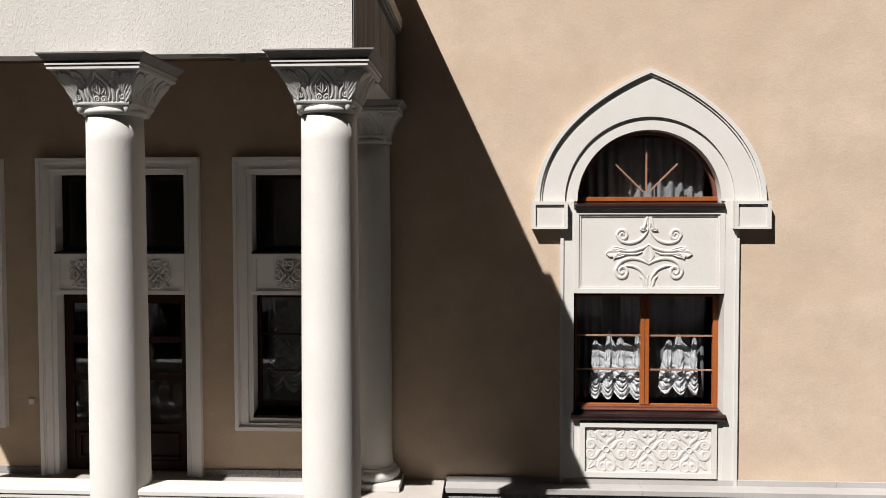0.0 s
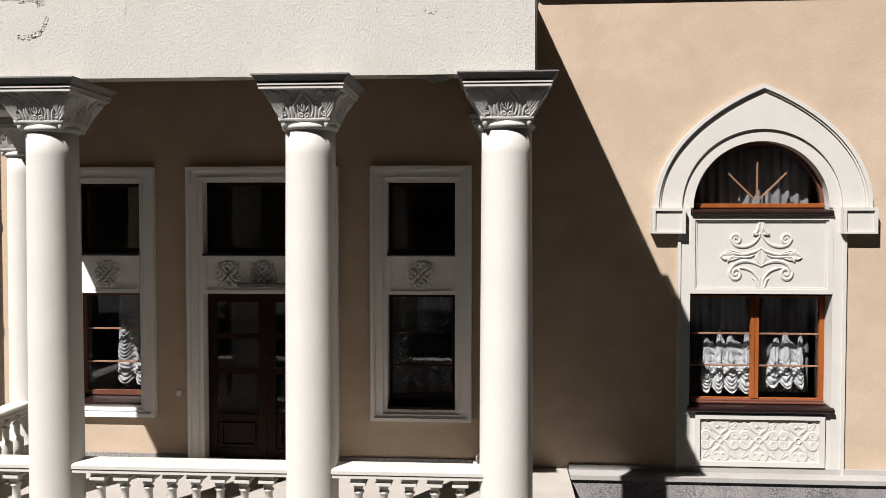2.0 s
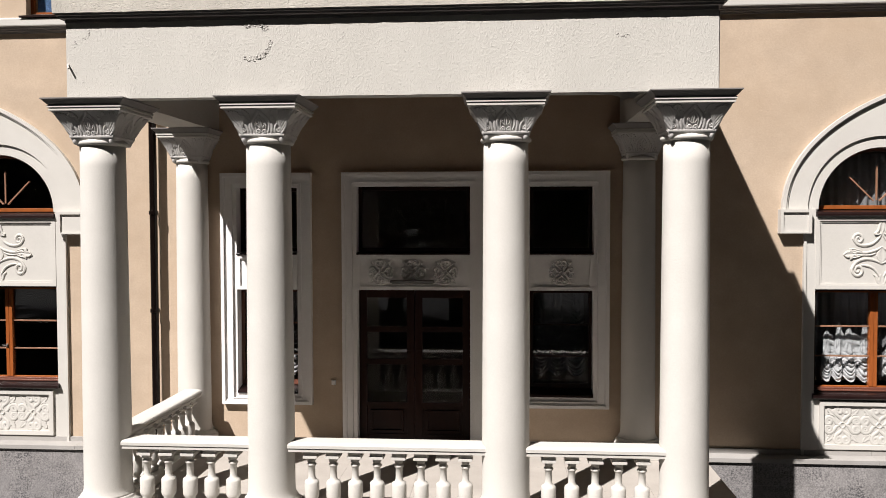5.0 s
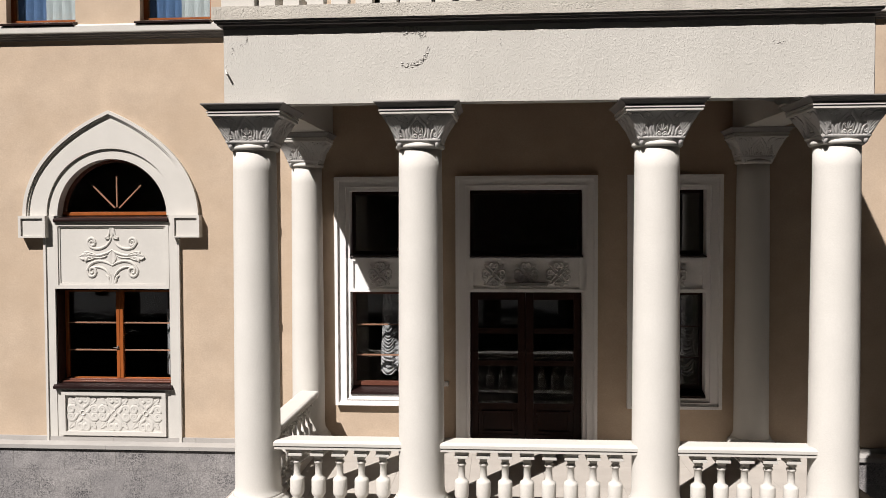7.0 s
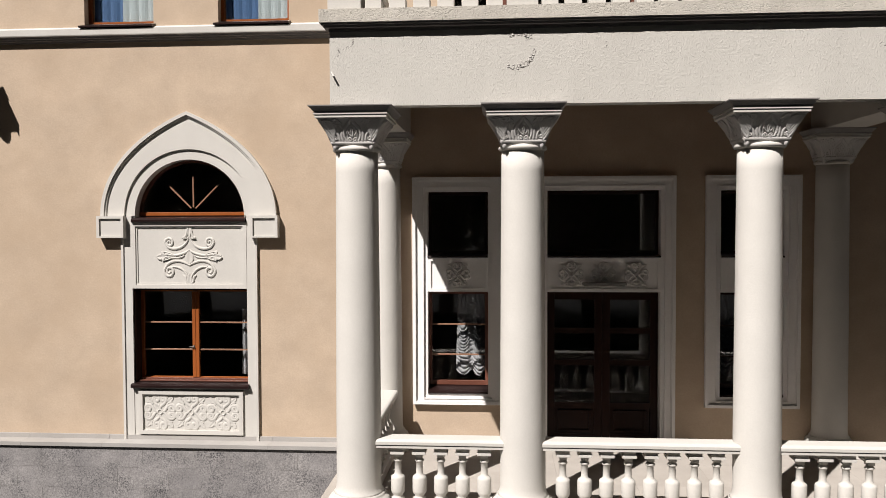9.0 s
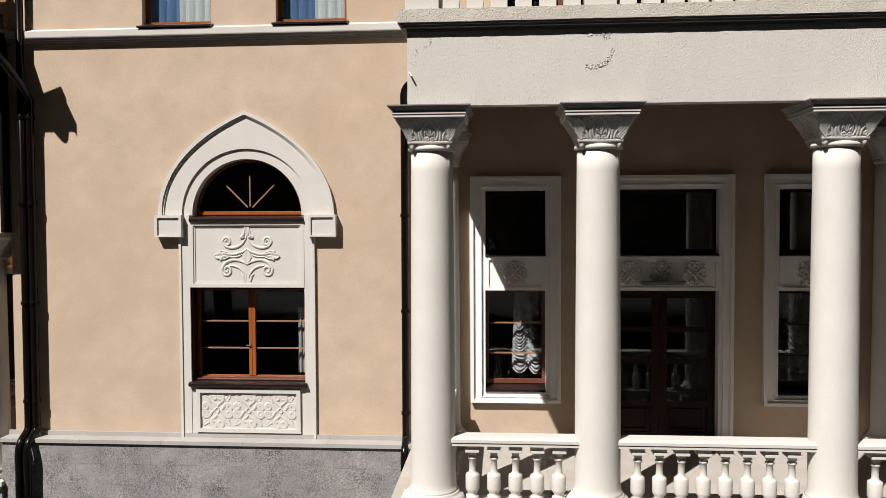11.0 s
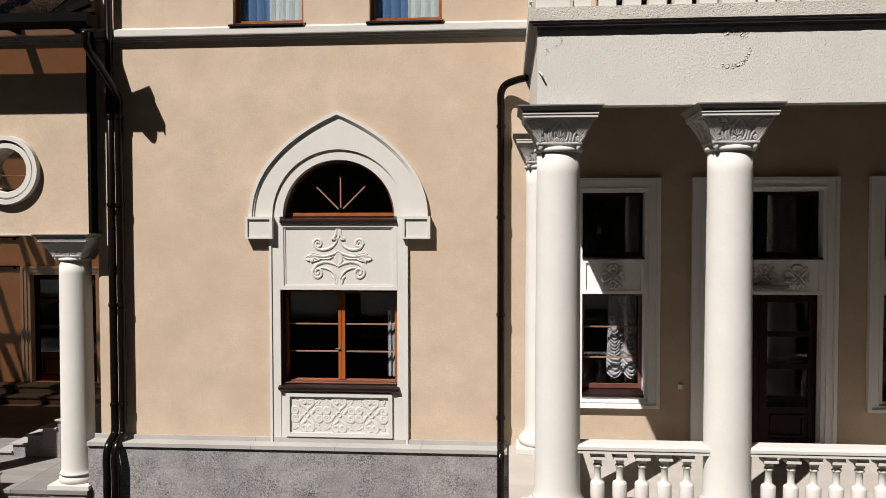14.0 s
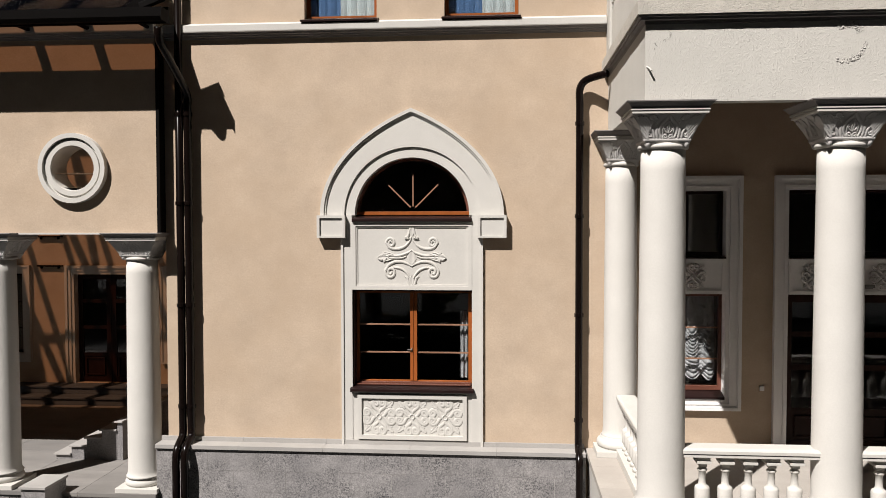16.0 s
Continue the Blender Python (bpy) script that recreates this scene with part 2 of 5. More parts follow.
def extrude_profile(bm, prof, x0, x1):
    """A closed (y, z) profile drawn along x."""
    a = [bm.verts.new((x0, y, z)) for y, z in prof]
    b = [bm.verts.new((x1, y, z)) for y, z in prof]
    k = len(prof)
    for i in range(k):
        bm.faces.new((a[i], a[(i + 1) % k], b[(i + 1) % k], b[i]))
    bm.faces.new(a[::-1])
    bm.faces.new(b)
    return bm


def tube(bm, pts, r, seg=14):
    pts = [Vector(p) for p in pts]
    rings, up = [], None
    for i, p in enumerate(pts):
        d = (pts[min(i + 1, len(pts) - 1)] - pts[max(i - 1, 0)]).normalized()
        side = d.cross(Vector((0, 1, 0.01))).normalized()
        oth = side.cross(d).normalized()
        rings.append([bm.verts.new(p + r * (math.cos(2 * math.pi * k / seg) * side + math.sin(2 * math.pi * k / seg) * oth)) for k in range(seg)])
    for a, b in zip(rings, rings[1:]):
        for k in range(seg):
            bm.faces.new((a[k], a[(k + 1) % seg], b[(k + 1) % seg], b[k]))
    bm.faces.new(rings[0][::-1])
    bm.faces.new(rings[-1])
    return bm


def smooth_path(ctrl, n=8):
    """A Catmull-Rom curve through plan points."""
    c = [Vector(p) for p in ctrl]
    c = [2 * c[0] - c[1]] + c + [2 * c[-1] - c[-2]]
    out = []
    for i in range(1, len(c) - 2):
        for k in range(n):
            t = k / n
            out.append(0.5 * (2 * c[i] + (c[i + 1] - c[i - 1]) * t + (2 * c[i - 1] - 5 * c[i] + 4 * c[i + 1] - c[i + 2]) * t * t + (3 * c[i] - 3 * c[i + 1] + c[i + 2] - c[i - 1]) * t ** 3))
    out.append(c[-2])
    return out


def spiral(cx, cz, r, start, turns, n=22, r1=0.15):
    """From the outside in."""
    return [Vector((cx + r * (1 - (1 - r1) * k / n) * math.cos(start + 2 * math.pi * turns * k / n), cz + r * (1 - (1 - r1) * k / n) * math.sin(start + 2 * math.pi * turns * k / n))) for k in range(n + 1)]


def flat_map(p, h):
    return Vector((p[0], -h, p[1]))


ROUND = ((-1, -0.1), (-0.75, 0.7), (0, 1), (0.75, 0.7), (1, -0.1))
GROOVED = ((-1, -0.1), (-0.86, 0.85), (-0.42, 1), (0, 0.74), (0.42, 1), (0.86, 0.85), (1, -0.1))


def ribbon(bm, pts, w, h, mapf=flat_map, taper=0.35, section=ROUND):
    """A raised band along a path on a face."""
    rows = []
    k = len(pts) - 1
    for i, p in enumerate(pts):
        d = (Vector(pts[min(i + 1, k)]) - Vector(pts[max(i - 1, 0)]))
        d = d.normalized() if d.length > 1e-9 else Vector((1, 0))
        nrm = Vector((-d.y, d.x))
        f = 1 - (1 - taper) * max(0, abs(2 * i / k - 1) - 0.5) * 2
        rows.append([bm.verts.new(mapf(Vector(p) + nrm * w * f * a, h * (0.5 + 0.5 * f) * b)) for a, b in section])
    for a, b in zip(rows, rows[1:]):
        for j in range(len(section) - 1):
            bm.faces.new((a[j], a[j + 1], b[j + 1], b[j]))
    bm.faces.new(rows[0])
    bm.faces.new(rows[-1][::-1])


LOBED = ((0.0, 0.10), (0.22, 0.13), (0.34, 0.34), (0.50, 0.42), (0.54, 0.22), (0.70, 0.26), (0.86, 0.16), (1.0, 0.0))
PETAL = ((0.0, 0.08), (0.25, 0.26), (0.55, 0.32), (0.82, 0.20), (1.0, 0.0))


def leaf_relief(bm, base, tip, h, mapf=flat_map, shape=LOBED, wide=1.0):
    """A flat pointed leaf with a midrib valley, raised from a face."""
    base, tip = Vector(base), Vector(tip)
    d = tip - base
    nrm = Vector((-d.y, d.x)) * wide
    rib = [bm.verts.new(mapf(base + d * u, h * 0.62)) for u, v in shape]
    for sgn in (1, -1):
        mid = [bm.verts.new(mapf(base + d * u + nrm * v * sgn * 0.6, h)) for u, v in shape]
        edge = [bm.verts.new(mapf(base + d * u + nrm * v * sgn * 0.93, h * 0.85)) for u, v in shape]
        foot = [bm.verts.new(mapf(base + d * u + nrm * v * sgn, -h * 0.1)) for u, v in shape]
        for a, b in ((rib, mid), (mid, edge), (edge, foot)):
            for i in range(len(shape) - 1):
                f = (a[i], a[i + 1], b[i + 1], b[i])
                bm.faces.new(f if sgn > 0 else f[::-1])


def mirrored(pts):
    return [Vector((-p[0], p[1])) for p in pts]


def rosette_mesh(sx, sz, h, eye=0.13, wide=0.062, section=GROOVED, slim=1.0):
    """A square flower: four scrolled hearts round an open eye, lobed leaves in the corners."""
    bm = bmesh.new()
    s = min(sx, sz)

    def put(p):
        return Vector((p[0] * sx, p[1] * sz))

    for q in range(4):
        a = q * math.pi / 2
        c, sn = math.cos(a), math.sin(a)

        def turn(p):
            return put((p[0] * c - p[1] * sn, p[0] * sn + p[1] * c))

        heart = [Vector((p[0] * slim, p[1])) for p in smooth_path([(0.01, 0.17), (0.07, 0.32), (0.22, 0.44), (0.38, 0.60), (0.40, 0.82), (0.24, 0.97), (0.06, 0.91)], 5) + spiral(0.21, 0.765, 0.165, math.radians(145), 1.2, 16, 0.25)[1:]]
        for side in (heart, mirrored(heart)):
            ribbon(bm, [turn(p) for p in side], wide * s, h, taper=0.6, section=section)
        leaf_relief(bm, turn((0.46, 0.46)), turn((0.90, 0.88)), h * 0.7, wide=0.75)
    ring = [put((eye * math.cos(2 * math.pi * i / 18), eye * math.sin(2 * math.pi * i / 18))) for i in range(19)]
    ribbon(bm, ring, 0.045 * s, h * 1.05, taper=1.0)
    return bm


def arabesque_mesh(h):
    """The large scroll ornament, about 1.0 x 0.9 m: paired scrolls above and below two leafed arms."""
    bm = bmesh.new()
    k = 1 / 420

    def fit(p, hgt):
        return Vector((p[0] * 0.94, -hgt, p[1] * 1.05))

    strokes = [
        (smooth_path([(-2, 122), (-12, 94), (-38, 66), (-72, 50), (-110, 46), (-146, 56), (-167, 82)], 6) + spiral(-137, 82, 30, math.pi, -1.55, 26, 0.14)[1:], 7.5),
        (smooth_path([(2, 40), (-22, 25), (-55, 14), (-95, 6), (-130, 8), (-168, 10)], 6), 6.5),
        (smooth_path([(-34, 4), (-62, -6), (-96, -8), (-130, -6), (-160, -2)], 6), 5.0),
        (smooth_path([(2, -54), (-30, -39), (-70, -28), (-112, -30), (-150, -48), (-174, -82)], 6) + spiral(-138, -88, 36, math.radians(170), 1.6, 28, 0.12)[1:], 8.0),
        (smooth_path([(-120, -62), (-85, -64), (-50, -78), (-25, -102), (-6, -134)], 6), 6.5),
        (smooth_path([(0, 176), (-12, 160), (-18, 138), (-26, 120), (-44, 112)], 6), 7.0),
        (smooth_path([(0, -172), (-16, -160), (-24, -142), (-30, -124), (-46, -112)], 6), 7.5),
    ]
    for pts, w in strokes:
        for side in (pts, mirrored(pts)):
            ribbon(bm, [p * k for p in side], w * 1.15 * k, h, fit, 0.55)
    for sgn in (1, -1):
        leaf_relief(bm, (sgn * 150 * k, 2 * k), (sgn * 224 * k, -6 * k), h * 1.15, fit, wide=1.05)
        leaf_relief(bm, (sgn * 112 * k, 10 * k), (sgn * 190 * k, 26 * k), h, fit, shape=PETAL, wide=0.34)
        leaf_relief(bm, (sgn * 116 * k, -6 * k), (sgn * 186 * k, -24 * k), h, fit, shape=PETAL, wide=0.34)
        leaf_relief(bm, (sgn * 12 * k, 108 * k), (sgn * 46 * k, 106 * k), h * 1.2, fit, shape=PETAL, wide=0.5)
    leaf_relief(bm, (0, 30 * k), (0, -48 * k), h * 0.6, fit, shape=PETAL, wide=1.25)
    leaf_relief(bm, (0, 112 * k), (0, 176 * k), h * 0.7, fit, shape=PETAL, wide=0.6)
    leaf_relief(bm, (0, -108 * k), (0, -170 * k), h * 0.8, fit, shape=PETAL, wide=0.9)
    return bm


# ---- large structure ----
WY = 9.45          # face of the main wall
FLOOR_Z = -0.03    # portico floor
GROUND_Z = -1.65


def wall_sheet(x0, x1, z0, z1, y, thick, holes):
    """A wall across x with openings that go through it."""
    bm = bmesh.new()
    xs = sorted({x0, x1, *[h[0] for h in holes], *[h[1] for h in holes]})
    zs = sorted({z0, z1, *[h[2] for h in holes], *[h[3] for h in holes]})

    def open_at(i, j):
        if i < 0 or j < 0 or i >= len(xs) - 1 or j >= len(zs) - 1:
            return True
        cx, cz = (xs[i] + xs[i + 1]) / 2, (zs[j] + zs[j + 1]) / 2
        return any(h[0] < cx < h[1] and h[2] < cz < h[3] for h in holes)

    def quad(*c):
        bm.faces.new([bm.verts.new(p) for p in c])

    for i in range(len(xs) - 1):
        for j in range(len(zs) - 1):
            if open_at(i, j):
                continue
            a, b, c, d = xs[i], xs[i + 1], zs[j], zs[j + 1]
            quad((a, y, c), (b, y, c), (b, y, d), (a, y, d))
            quad((a, y + thick, c), (a, y + thick, d), (b, y + thick, d), (b, y + thick, c))
            if open_at(i - 1, j):
                quad((a, y, c), (a, y, d), (a, y + thick, d), (a, y + thick, c))
            if open_at(i + 1, j):
                quad((b, y, c), (b, y + thick, c), (b, y + thick, d), (b, y, d))
            if open_at(i, j - 1):
                quad((a, y, c), (a, y + thick, c), (b, y + thick, c), (b, y, c))
            if open_at(i, j + 1):
                quad((a, y, d), (b, y, d), (b, y + thick, d), (a, y + thick, d))
    bmesh.ops.remove_doubles(bm, verts=bm.verts, dist=1e-5)
    return bm


ARCH_X = {"window_1": -10.65, "window_2": 1.83}
holes = []
for xc in ARCH_X.values():
    holes.append((xc - 0.95, xc + 0.95, 0.74, 2.26))
    for k in range(16):
        za, zb = 3.24 + 0.067 * k, 3.24 + 0.067 * (k + 1)
        w = math.sqrt(max(0.0, 1.02 ** 2 - max(0.0, za - 3.32) ** 2))
        holes.append((xc - w, xc + w, za, zb))
SIDE_X = {"window_3": -6.645, "window_4": -2.465}
for xc in SIDE_X.values():
    holes.append((xc - 0.5, xc + 0.5, 0.66, 3.72))
DOOR_X = -4.545
holes.append((DOOR_X - 0.87, DOOR_X + 0.87, FLOOR_Z, 3.72))
UPPER_X = {"window_5": -11.68, "window_6": -9.64}
for xc in UPPER_X.values():
    holes.append((xc - 0.53, xc + 0.53, 6.17, 8.0))
holes.append((-6.9, -2.2, 5.48, 8.0))
tagged(part("wall_north", wall_sheet(-14.335, 9.0, GROUND_Z, 9.6, WY, 0.42, holes), STUCCO), "sunlit beige stucco facade wall of the main block", "wall", kind="structure")
tagged(part("wall_west", boxes((-14.37, -13.95, WY + 0.42, 16.0, GROUND_Z, 9.6)), STUCCO), "beige stucco side wall of the main block", "wall", kind="structure")
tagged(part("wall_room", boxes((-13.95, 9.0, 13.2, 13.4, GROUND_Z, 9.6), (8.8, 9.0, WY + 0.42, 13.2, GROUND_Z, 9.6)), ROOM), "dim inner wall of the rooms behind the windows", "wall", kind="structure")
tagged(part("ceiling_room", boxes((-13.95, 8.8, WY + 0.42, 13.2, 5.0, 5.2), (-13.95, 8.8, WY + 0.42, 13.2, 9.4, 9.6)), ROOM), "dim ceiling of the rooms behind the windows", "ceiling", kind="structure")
tagged(part("floor_room", boxes((-13.95, 8.8, WY + 0.42, 13.2, -0.25, -0.05)), MAHOGANY), "dark floor of the rooms behind the windows", "floor", kind="structure")
tagged(part("ground", boxes((-600, 600, -600, 600, GROUND_Z - 0.2, GROUND_Z)), PAVING), "paved forecourt, kept near-black to limit bounced light", "ground", kind="structure")
# unseen; brown was picked to darken and warm light on the upper wall
tagged(part("ceiling", boxes((-7.3, -1.7, 6.89, WY, 5.02, 5.1)), CEILING), "unseen portico ceiling, brown to darken and warm bounced light", "ceiling", kind="structure")

# string course under the upper windows
prof = [(0, 5.905), (-0.022, 5.905), (-0.026, 5.928), (-0.05, 5.933), (-0.054, 5.953), (-0.08, 5.960), (-0.084, 5.978), (-0.105, 5.988), (-0.11, 6.0), (-0.112, 6.085), (0, 6.135)]
under = [(y - (0.005 if y else 0), z - 0.005) for y, z in prof[:8]] + [(0, 5.984)]
for x0, x1, wall_y in ((-14.3, -7.885, WY), (-0.98, 9.0, WY), (-24.0, -14.36, 9.27)):
    bm = bmesh.new()
    extrude_profile(bm, prof, x0, x1)
    sc = tagged(part("trim", bm, WHITE, loc=(0, wall_y, 0)), "white moulded string course above the beige wall", "moulding", kind="structure")
    if x0 > -2:
        sc.location.z = 0.07
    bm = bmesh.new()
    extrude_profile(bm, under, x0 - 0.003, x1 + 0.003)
    part("lower_moulding", bm, GREY_TRIM, sc, "grey lower moulding")

# portico floor and podium
POD_L, POD_R = -8.14, -0.58
podium = tagged(part("podium", boxes((POD_L + 0.04, POD_R - 0.04, 6.0, WY, GROUND_Z, -0.11)), WHITE), "white plastered podium carrying the portico", "podium", kind="structure")
pale = tagged(thing("floor", (0, 0, 0), "pale stone slab floor of the portico", "floor", kind="structure"))
nx, ny = 8, 4
sx, sy = (POD_R - POD_L) / nx, (WY - 5.92) / ny
tile = part("slab", boxes((-sx / 2 + 0.001, sx / 2 - 0.001, -sy / 2 + 0.001, sy / 2 - 0.001, -0.079, 0.0), bevel=0.0015), FLOOR, pale, loc=(POD_L + sx / 2, 5.92 + sy / 2, FLOOR_Z))
for i in range(nx):
    for j in range(ny):
        if i or j:
            again(tile, "slab", pale, (POD_L + sx * (i + 0.5), 5.92 + sy * (j + 0.5), FLOOR_Z))

# stone plinth with its ledge and the skirting above it
for name, x0, x1 in (("plinth_1", -14.43, POD_L - 0.02), ("plinth_2", POD_R + 0.02, 8.6)):
    pl = thing(name, (0, 0, 0), "grey granite block plinth with a pale ledge along the wall foot", "plinth", kind="structure")
    part("backing", boxes((x0 + 0.02, x1, 9.2175, WY - 0.002, GROUND_Z, -0.106)), LEDGE, pl)
    n = round((x1 - x0) / 1.2)
    w = (x1 - x0) / n
    first = part("ledge_slab", boxes((-w / 2 + 0.0008, w / 2 - 0.0008, 9.18, WY - 0.004, -0.10, -0.04), bevel=0.003), LEDGE, pl, loc=(x0 + w / 2, 0, 0))
    for i in range(1, n):
        again(first, "ledge_slab", pl, (x0 + w * (i + 0.5), 0, 0))
    first = part("skirting_stone", boxes((-w / 2 + 0.001, w / 2 - 0.001, WY - 0.035, WY - 0.003, -0.04, 0.025), bevel=0.002), LEDGE, pl, loc=(x0 + w / 2, 0, 0))
    for i in range(1, n):
        again(first, "skirting_stone", pl, (x0 + w * (i + 0.5), 0, 0))
    bw, bh = w * 0.62, 0.31
    blk = None
    for row in range(4):
        x = x0 + 0.004 - (bw * 0.5 if row % 2 else 0)
        while x < x1 - 0.05:
            a, b = max(x, x0 + 0.004), min(x + bw, x1)
            if b - a > 0.08:
                full = abs(b - a - bw) < 1e-6
                z = -0.104 - bh * (row + 1)
                if full and blk:
                    again(blk, "block", pl, ((a + b) / 2, 9.215, z))
                else:
                    o = part("block", boxes((-(b - a) / 2 + 0.0025, (b - a) / 2 - 0.0025, 0, 0.02, 0.0025, bh - 0.0025)), GRANITE, pl, loc=((a + b) / 2, 9.215, z))
                    blk = o if full and blk is None else blk
            x += bw
# skirting inside the portico
sk = thing("baseboard", (0, 0, 0), "dark grey stone skirting inside the portico", "skirting", kind="structure")
for x0, x1 in ((-7.42, -5.56), (-3.53, -1.66)):
    n = 2
    for i in range(n):
        a, b = x0 + (x1 - x0) * i / n, x0 + (x1 - x0) * (i + 1) / n
        part("skirting_stone", boxes((a + 0.002, b - 0.002, WY - 0.03, WY - 0.003, FLOOR_Z, FLOOR_Z + 0.09), bevel=0.003), GRANITE, sk)


# ---- columns ----
def capital_face(bm, rot):
    """The carving of one side of a capital."""
    z0, z1, b0, b1 = 4.062, 4.33, 0.236, 0.370
    m = Matrix.Rotation(rot, 3, "Z")

    def mapf(p, h):
        v = p[1]
        half = b0 + (b1 - b0) * v * (0.38 + 0.62 * v)
        out = Vector((0, -(z1 - z0), -(b1 - b0) * (0.38 + 1.24 * v))).normalized()
        return m @ (Vector((p[0] * half, -half, z0 + (z1 - z0) * v)) + out * h)

    h = 0.011
    ogee = [
        (smooth_path([(0.27, 0.12), (0.34, 0.34), (0.27, 0.58), (0.10, 0.78), (0.0, 0.95)], 6), 0.065),
        (smooth_path([(0.19, 0.28), (0.20, 0.44), (0.13, 0.60), (0.0, 0.76)], 6), 0.026),
        (spiral(0.11, 0.17, 0.10, -1.0, 1.5, 18), 0.03),
        (smooth_path([(0.03, 0.30), (0.10, 0.36), (0.15, 0.44), (0.10, 0.50)], 5), 0.03),
        (smooth_path([(0.43, 0.10), (0.44, 0.30), (0.40, 0.50)], 5), 0.07),
        (smooth_path([(0.57, 0.10), (0.57, 0.30), (0.62, 0.48)], 5), 0.065),
        (spiral(0.74, 0.24, 0.10, 2.6, 1.5, 18), 0.03),
    ]
    for pts, w in ogee:
        ribbon(bm, pts, w, h, mapf, 0.6)
        ribbon(bm, mirrored(pts), w, h, mapf, 0.6)
    for sgn in (1, -1):
        # flat flowers between the stems
        for a in (18, 90, 162, 234, 306):
            d = Vector((math.cos(radians(a)) * 0.165, math.sin(radians(a)) * 0.22))
            leaf_relief(bm, (sgn * 0.47 + d.x * 0.15, 0.76 + d.y * 0.15), (sgn * 0.47 + d.x, 0.76 + d.y), h, mapf, PETAL, 2.0)
        # palmette fronds at the corners
        for bx, bz, tx, tz in ((0.70, 0.40, 0.70, 0.95), (0.76, 0.34, 0.81, 0.96), (0.82, 0.24, 0.90, 0.93), (0.85, 0.08, 0.93, 0.64)):
            leaf_relief(bm, (sgn * bx, bz), (sgn * tx, tz), h * 1.1, mapf, PETAL, 0.8)
    leaf_relief(bm, (0, 0.30), (0, 0.66), h * 1.1, mapf, PETAL, 0.6)
    ribbon(bm, smooth_path([(-0.98, 0.045), (0, 0.045), (0.98, 0.045)], 6), 0.055, h * 0.8, mapf, 1.0)


def column(name, label, group):
    col = thing(name, (0, 0, 0), label, "column", group)
    part("plinth", boxes((-0.385, 0.385, -0.385, 0.385, FLOOR_Z, 0.055), bevel=0.01), WHITE, col)
    bm = bmesh.new()
    lathe(bm, [(0.31, 0.05), (0.338, 0.068), (0.35, 0.10), (0.346, 0.13), (0.328, 0.158), (0.305, 0.17), (0.298, 0.178), (0.294, 0.19), (0.286, 0.208)], 40)
    part("base", bm, WHITE, col, smooth=True)
    bm = bmesh.new()
    prof = [(0.286, 0.20), (0.267, 0.226), (0.256, 0.265), (0.251, 0.32)]
    for k in range(1, 15):
        t = k / 14
        prof.append((0.251 - 0.019 * t ** 1.4, 0.32 + (4.03 - 0.32) * t))
    lathe(bm, prof, 48)
    part("shaft", bm, COLUMN_WHITE, col, "white painted plaster shaft with a rough edge", smooth=True)
    bm = bmesh.new()
    lathe(bm, [(0.232, 3.985), (0.25, 3.988), (0.266, 4.006), (0.262, 4.026), (0.25, 4.036), (0.238, 4.04), (0.234, 4.052), (0.215, 4.062)], 40)
    part("necking", bm, WHITE, col, smooth=True)
    bm = bmesh.new()
    square_loft(bm, [(0.17, 4.012), (0.20, 4.02), (0.228, 4.042)] + [(0.236 + 0.134 * v * (0.38 + 0.62 * v), 4.062 + 0.268 * v) for v in (0, 0.2, 0.4, 0.6, 0.8, 1.0)])
    bell = part("bell", bm, CARVED, col, "flared bell with carved leaf relief")
    for q in range(4):
        sx, sy = ((-1, -1), (1, -1), (1, 1), (-1, 1))[q]
        bm = bmesh.new()
        lathe(bm, [(0.006, 3.992), (0.016, 3.998), (0.028, 4.016), (0.036, 4.042), (0.03, 4.064)], 9, (sx * 0.198, sy * 0.198))
        part("corner_leaf", bm, CARVED, bell, smooth=True)
        bm = bmesh.new()
        capital_face(bm, q * math.pi / 2)
        part("carving", bm, CARVED, bell)
    bm = bmesh.new()
    square_loft(bm, [(0.372, 4.325), (0.386, 4.332), (0.386, 4.352), (0.376, 4.355), (0.376, 4.361), (0.396, 4.364), (0.396, 4.384), (0.384, 4.387), (0.384, 4.389)])
    aba = part("abacus", bm, WHITE, col, "stepped square abacus")
    # grey holds the shade of this downward face as well as dirt
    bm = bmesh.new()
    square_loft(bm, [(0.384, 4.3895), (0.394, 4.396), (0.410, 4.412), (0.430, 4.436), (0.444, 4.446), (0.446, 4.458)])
    part("crown_moulding", bm, GREY_TRIM, aba, "weathered crown moulding, underside shade put into its grey")
    return col


COLS = (-7.605, -5.775, -3.25, -1.40)
CY = 6.615
col = column("column", "white plaster column with a carved flared capital on the portico", "portico columns")
col.location = (COLS[0], CY, 0)
for x in COLS[1:]:
    copy_thing(col, pose(x, CY, 0))
for x in (-7.68, -1.43):
    c = copy_thing(col, pose(x, 9.31, 0))
    c.scale = (0.92, 0.92, 1.0)
    c.name = "engaged_column"
    tagged(c, "white engaged column with a carved capital against the wall", "column", "engaged columns")
for x in (-14.71, -16.95):
    c = copy_thing(col, pose(x, 9.46, -0.745))
    c.name = "porch_column"
    c.scale = (0.973, 0.973, 0.855)
    for k in c.children:
        if k.name.startswith("plinth"):
            k.scale = (0.86, 0.86, 1)
        if k.name.startswith("base"):
            k.scale = (0.84, 0.84, 1)
    tagged(c, "slender white column carrying the side porch wall", "column", "porch columns")

# ---- entablature and balcony ----
EX0, EX1, EY = -7.845, -1.155, 6.34
ent = thing("entablature", (EX0, EY, 4.462), "rough white plaster beam over the portico columns", "entablature")


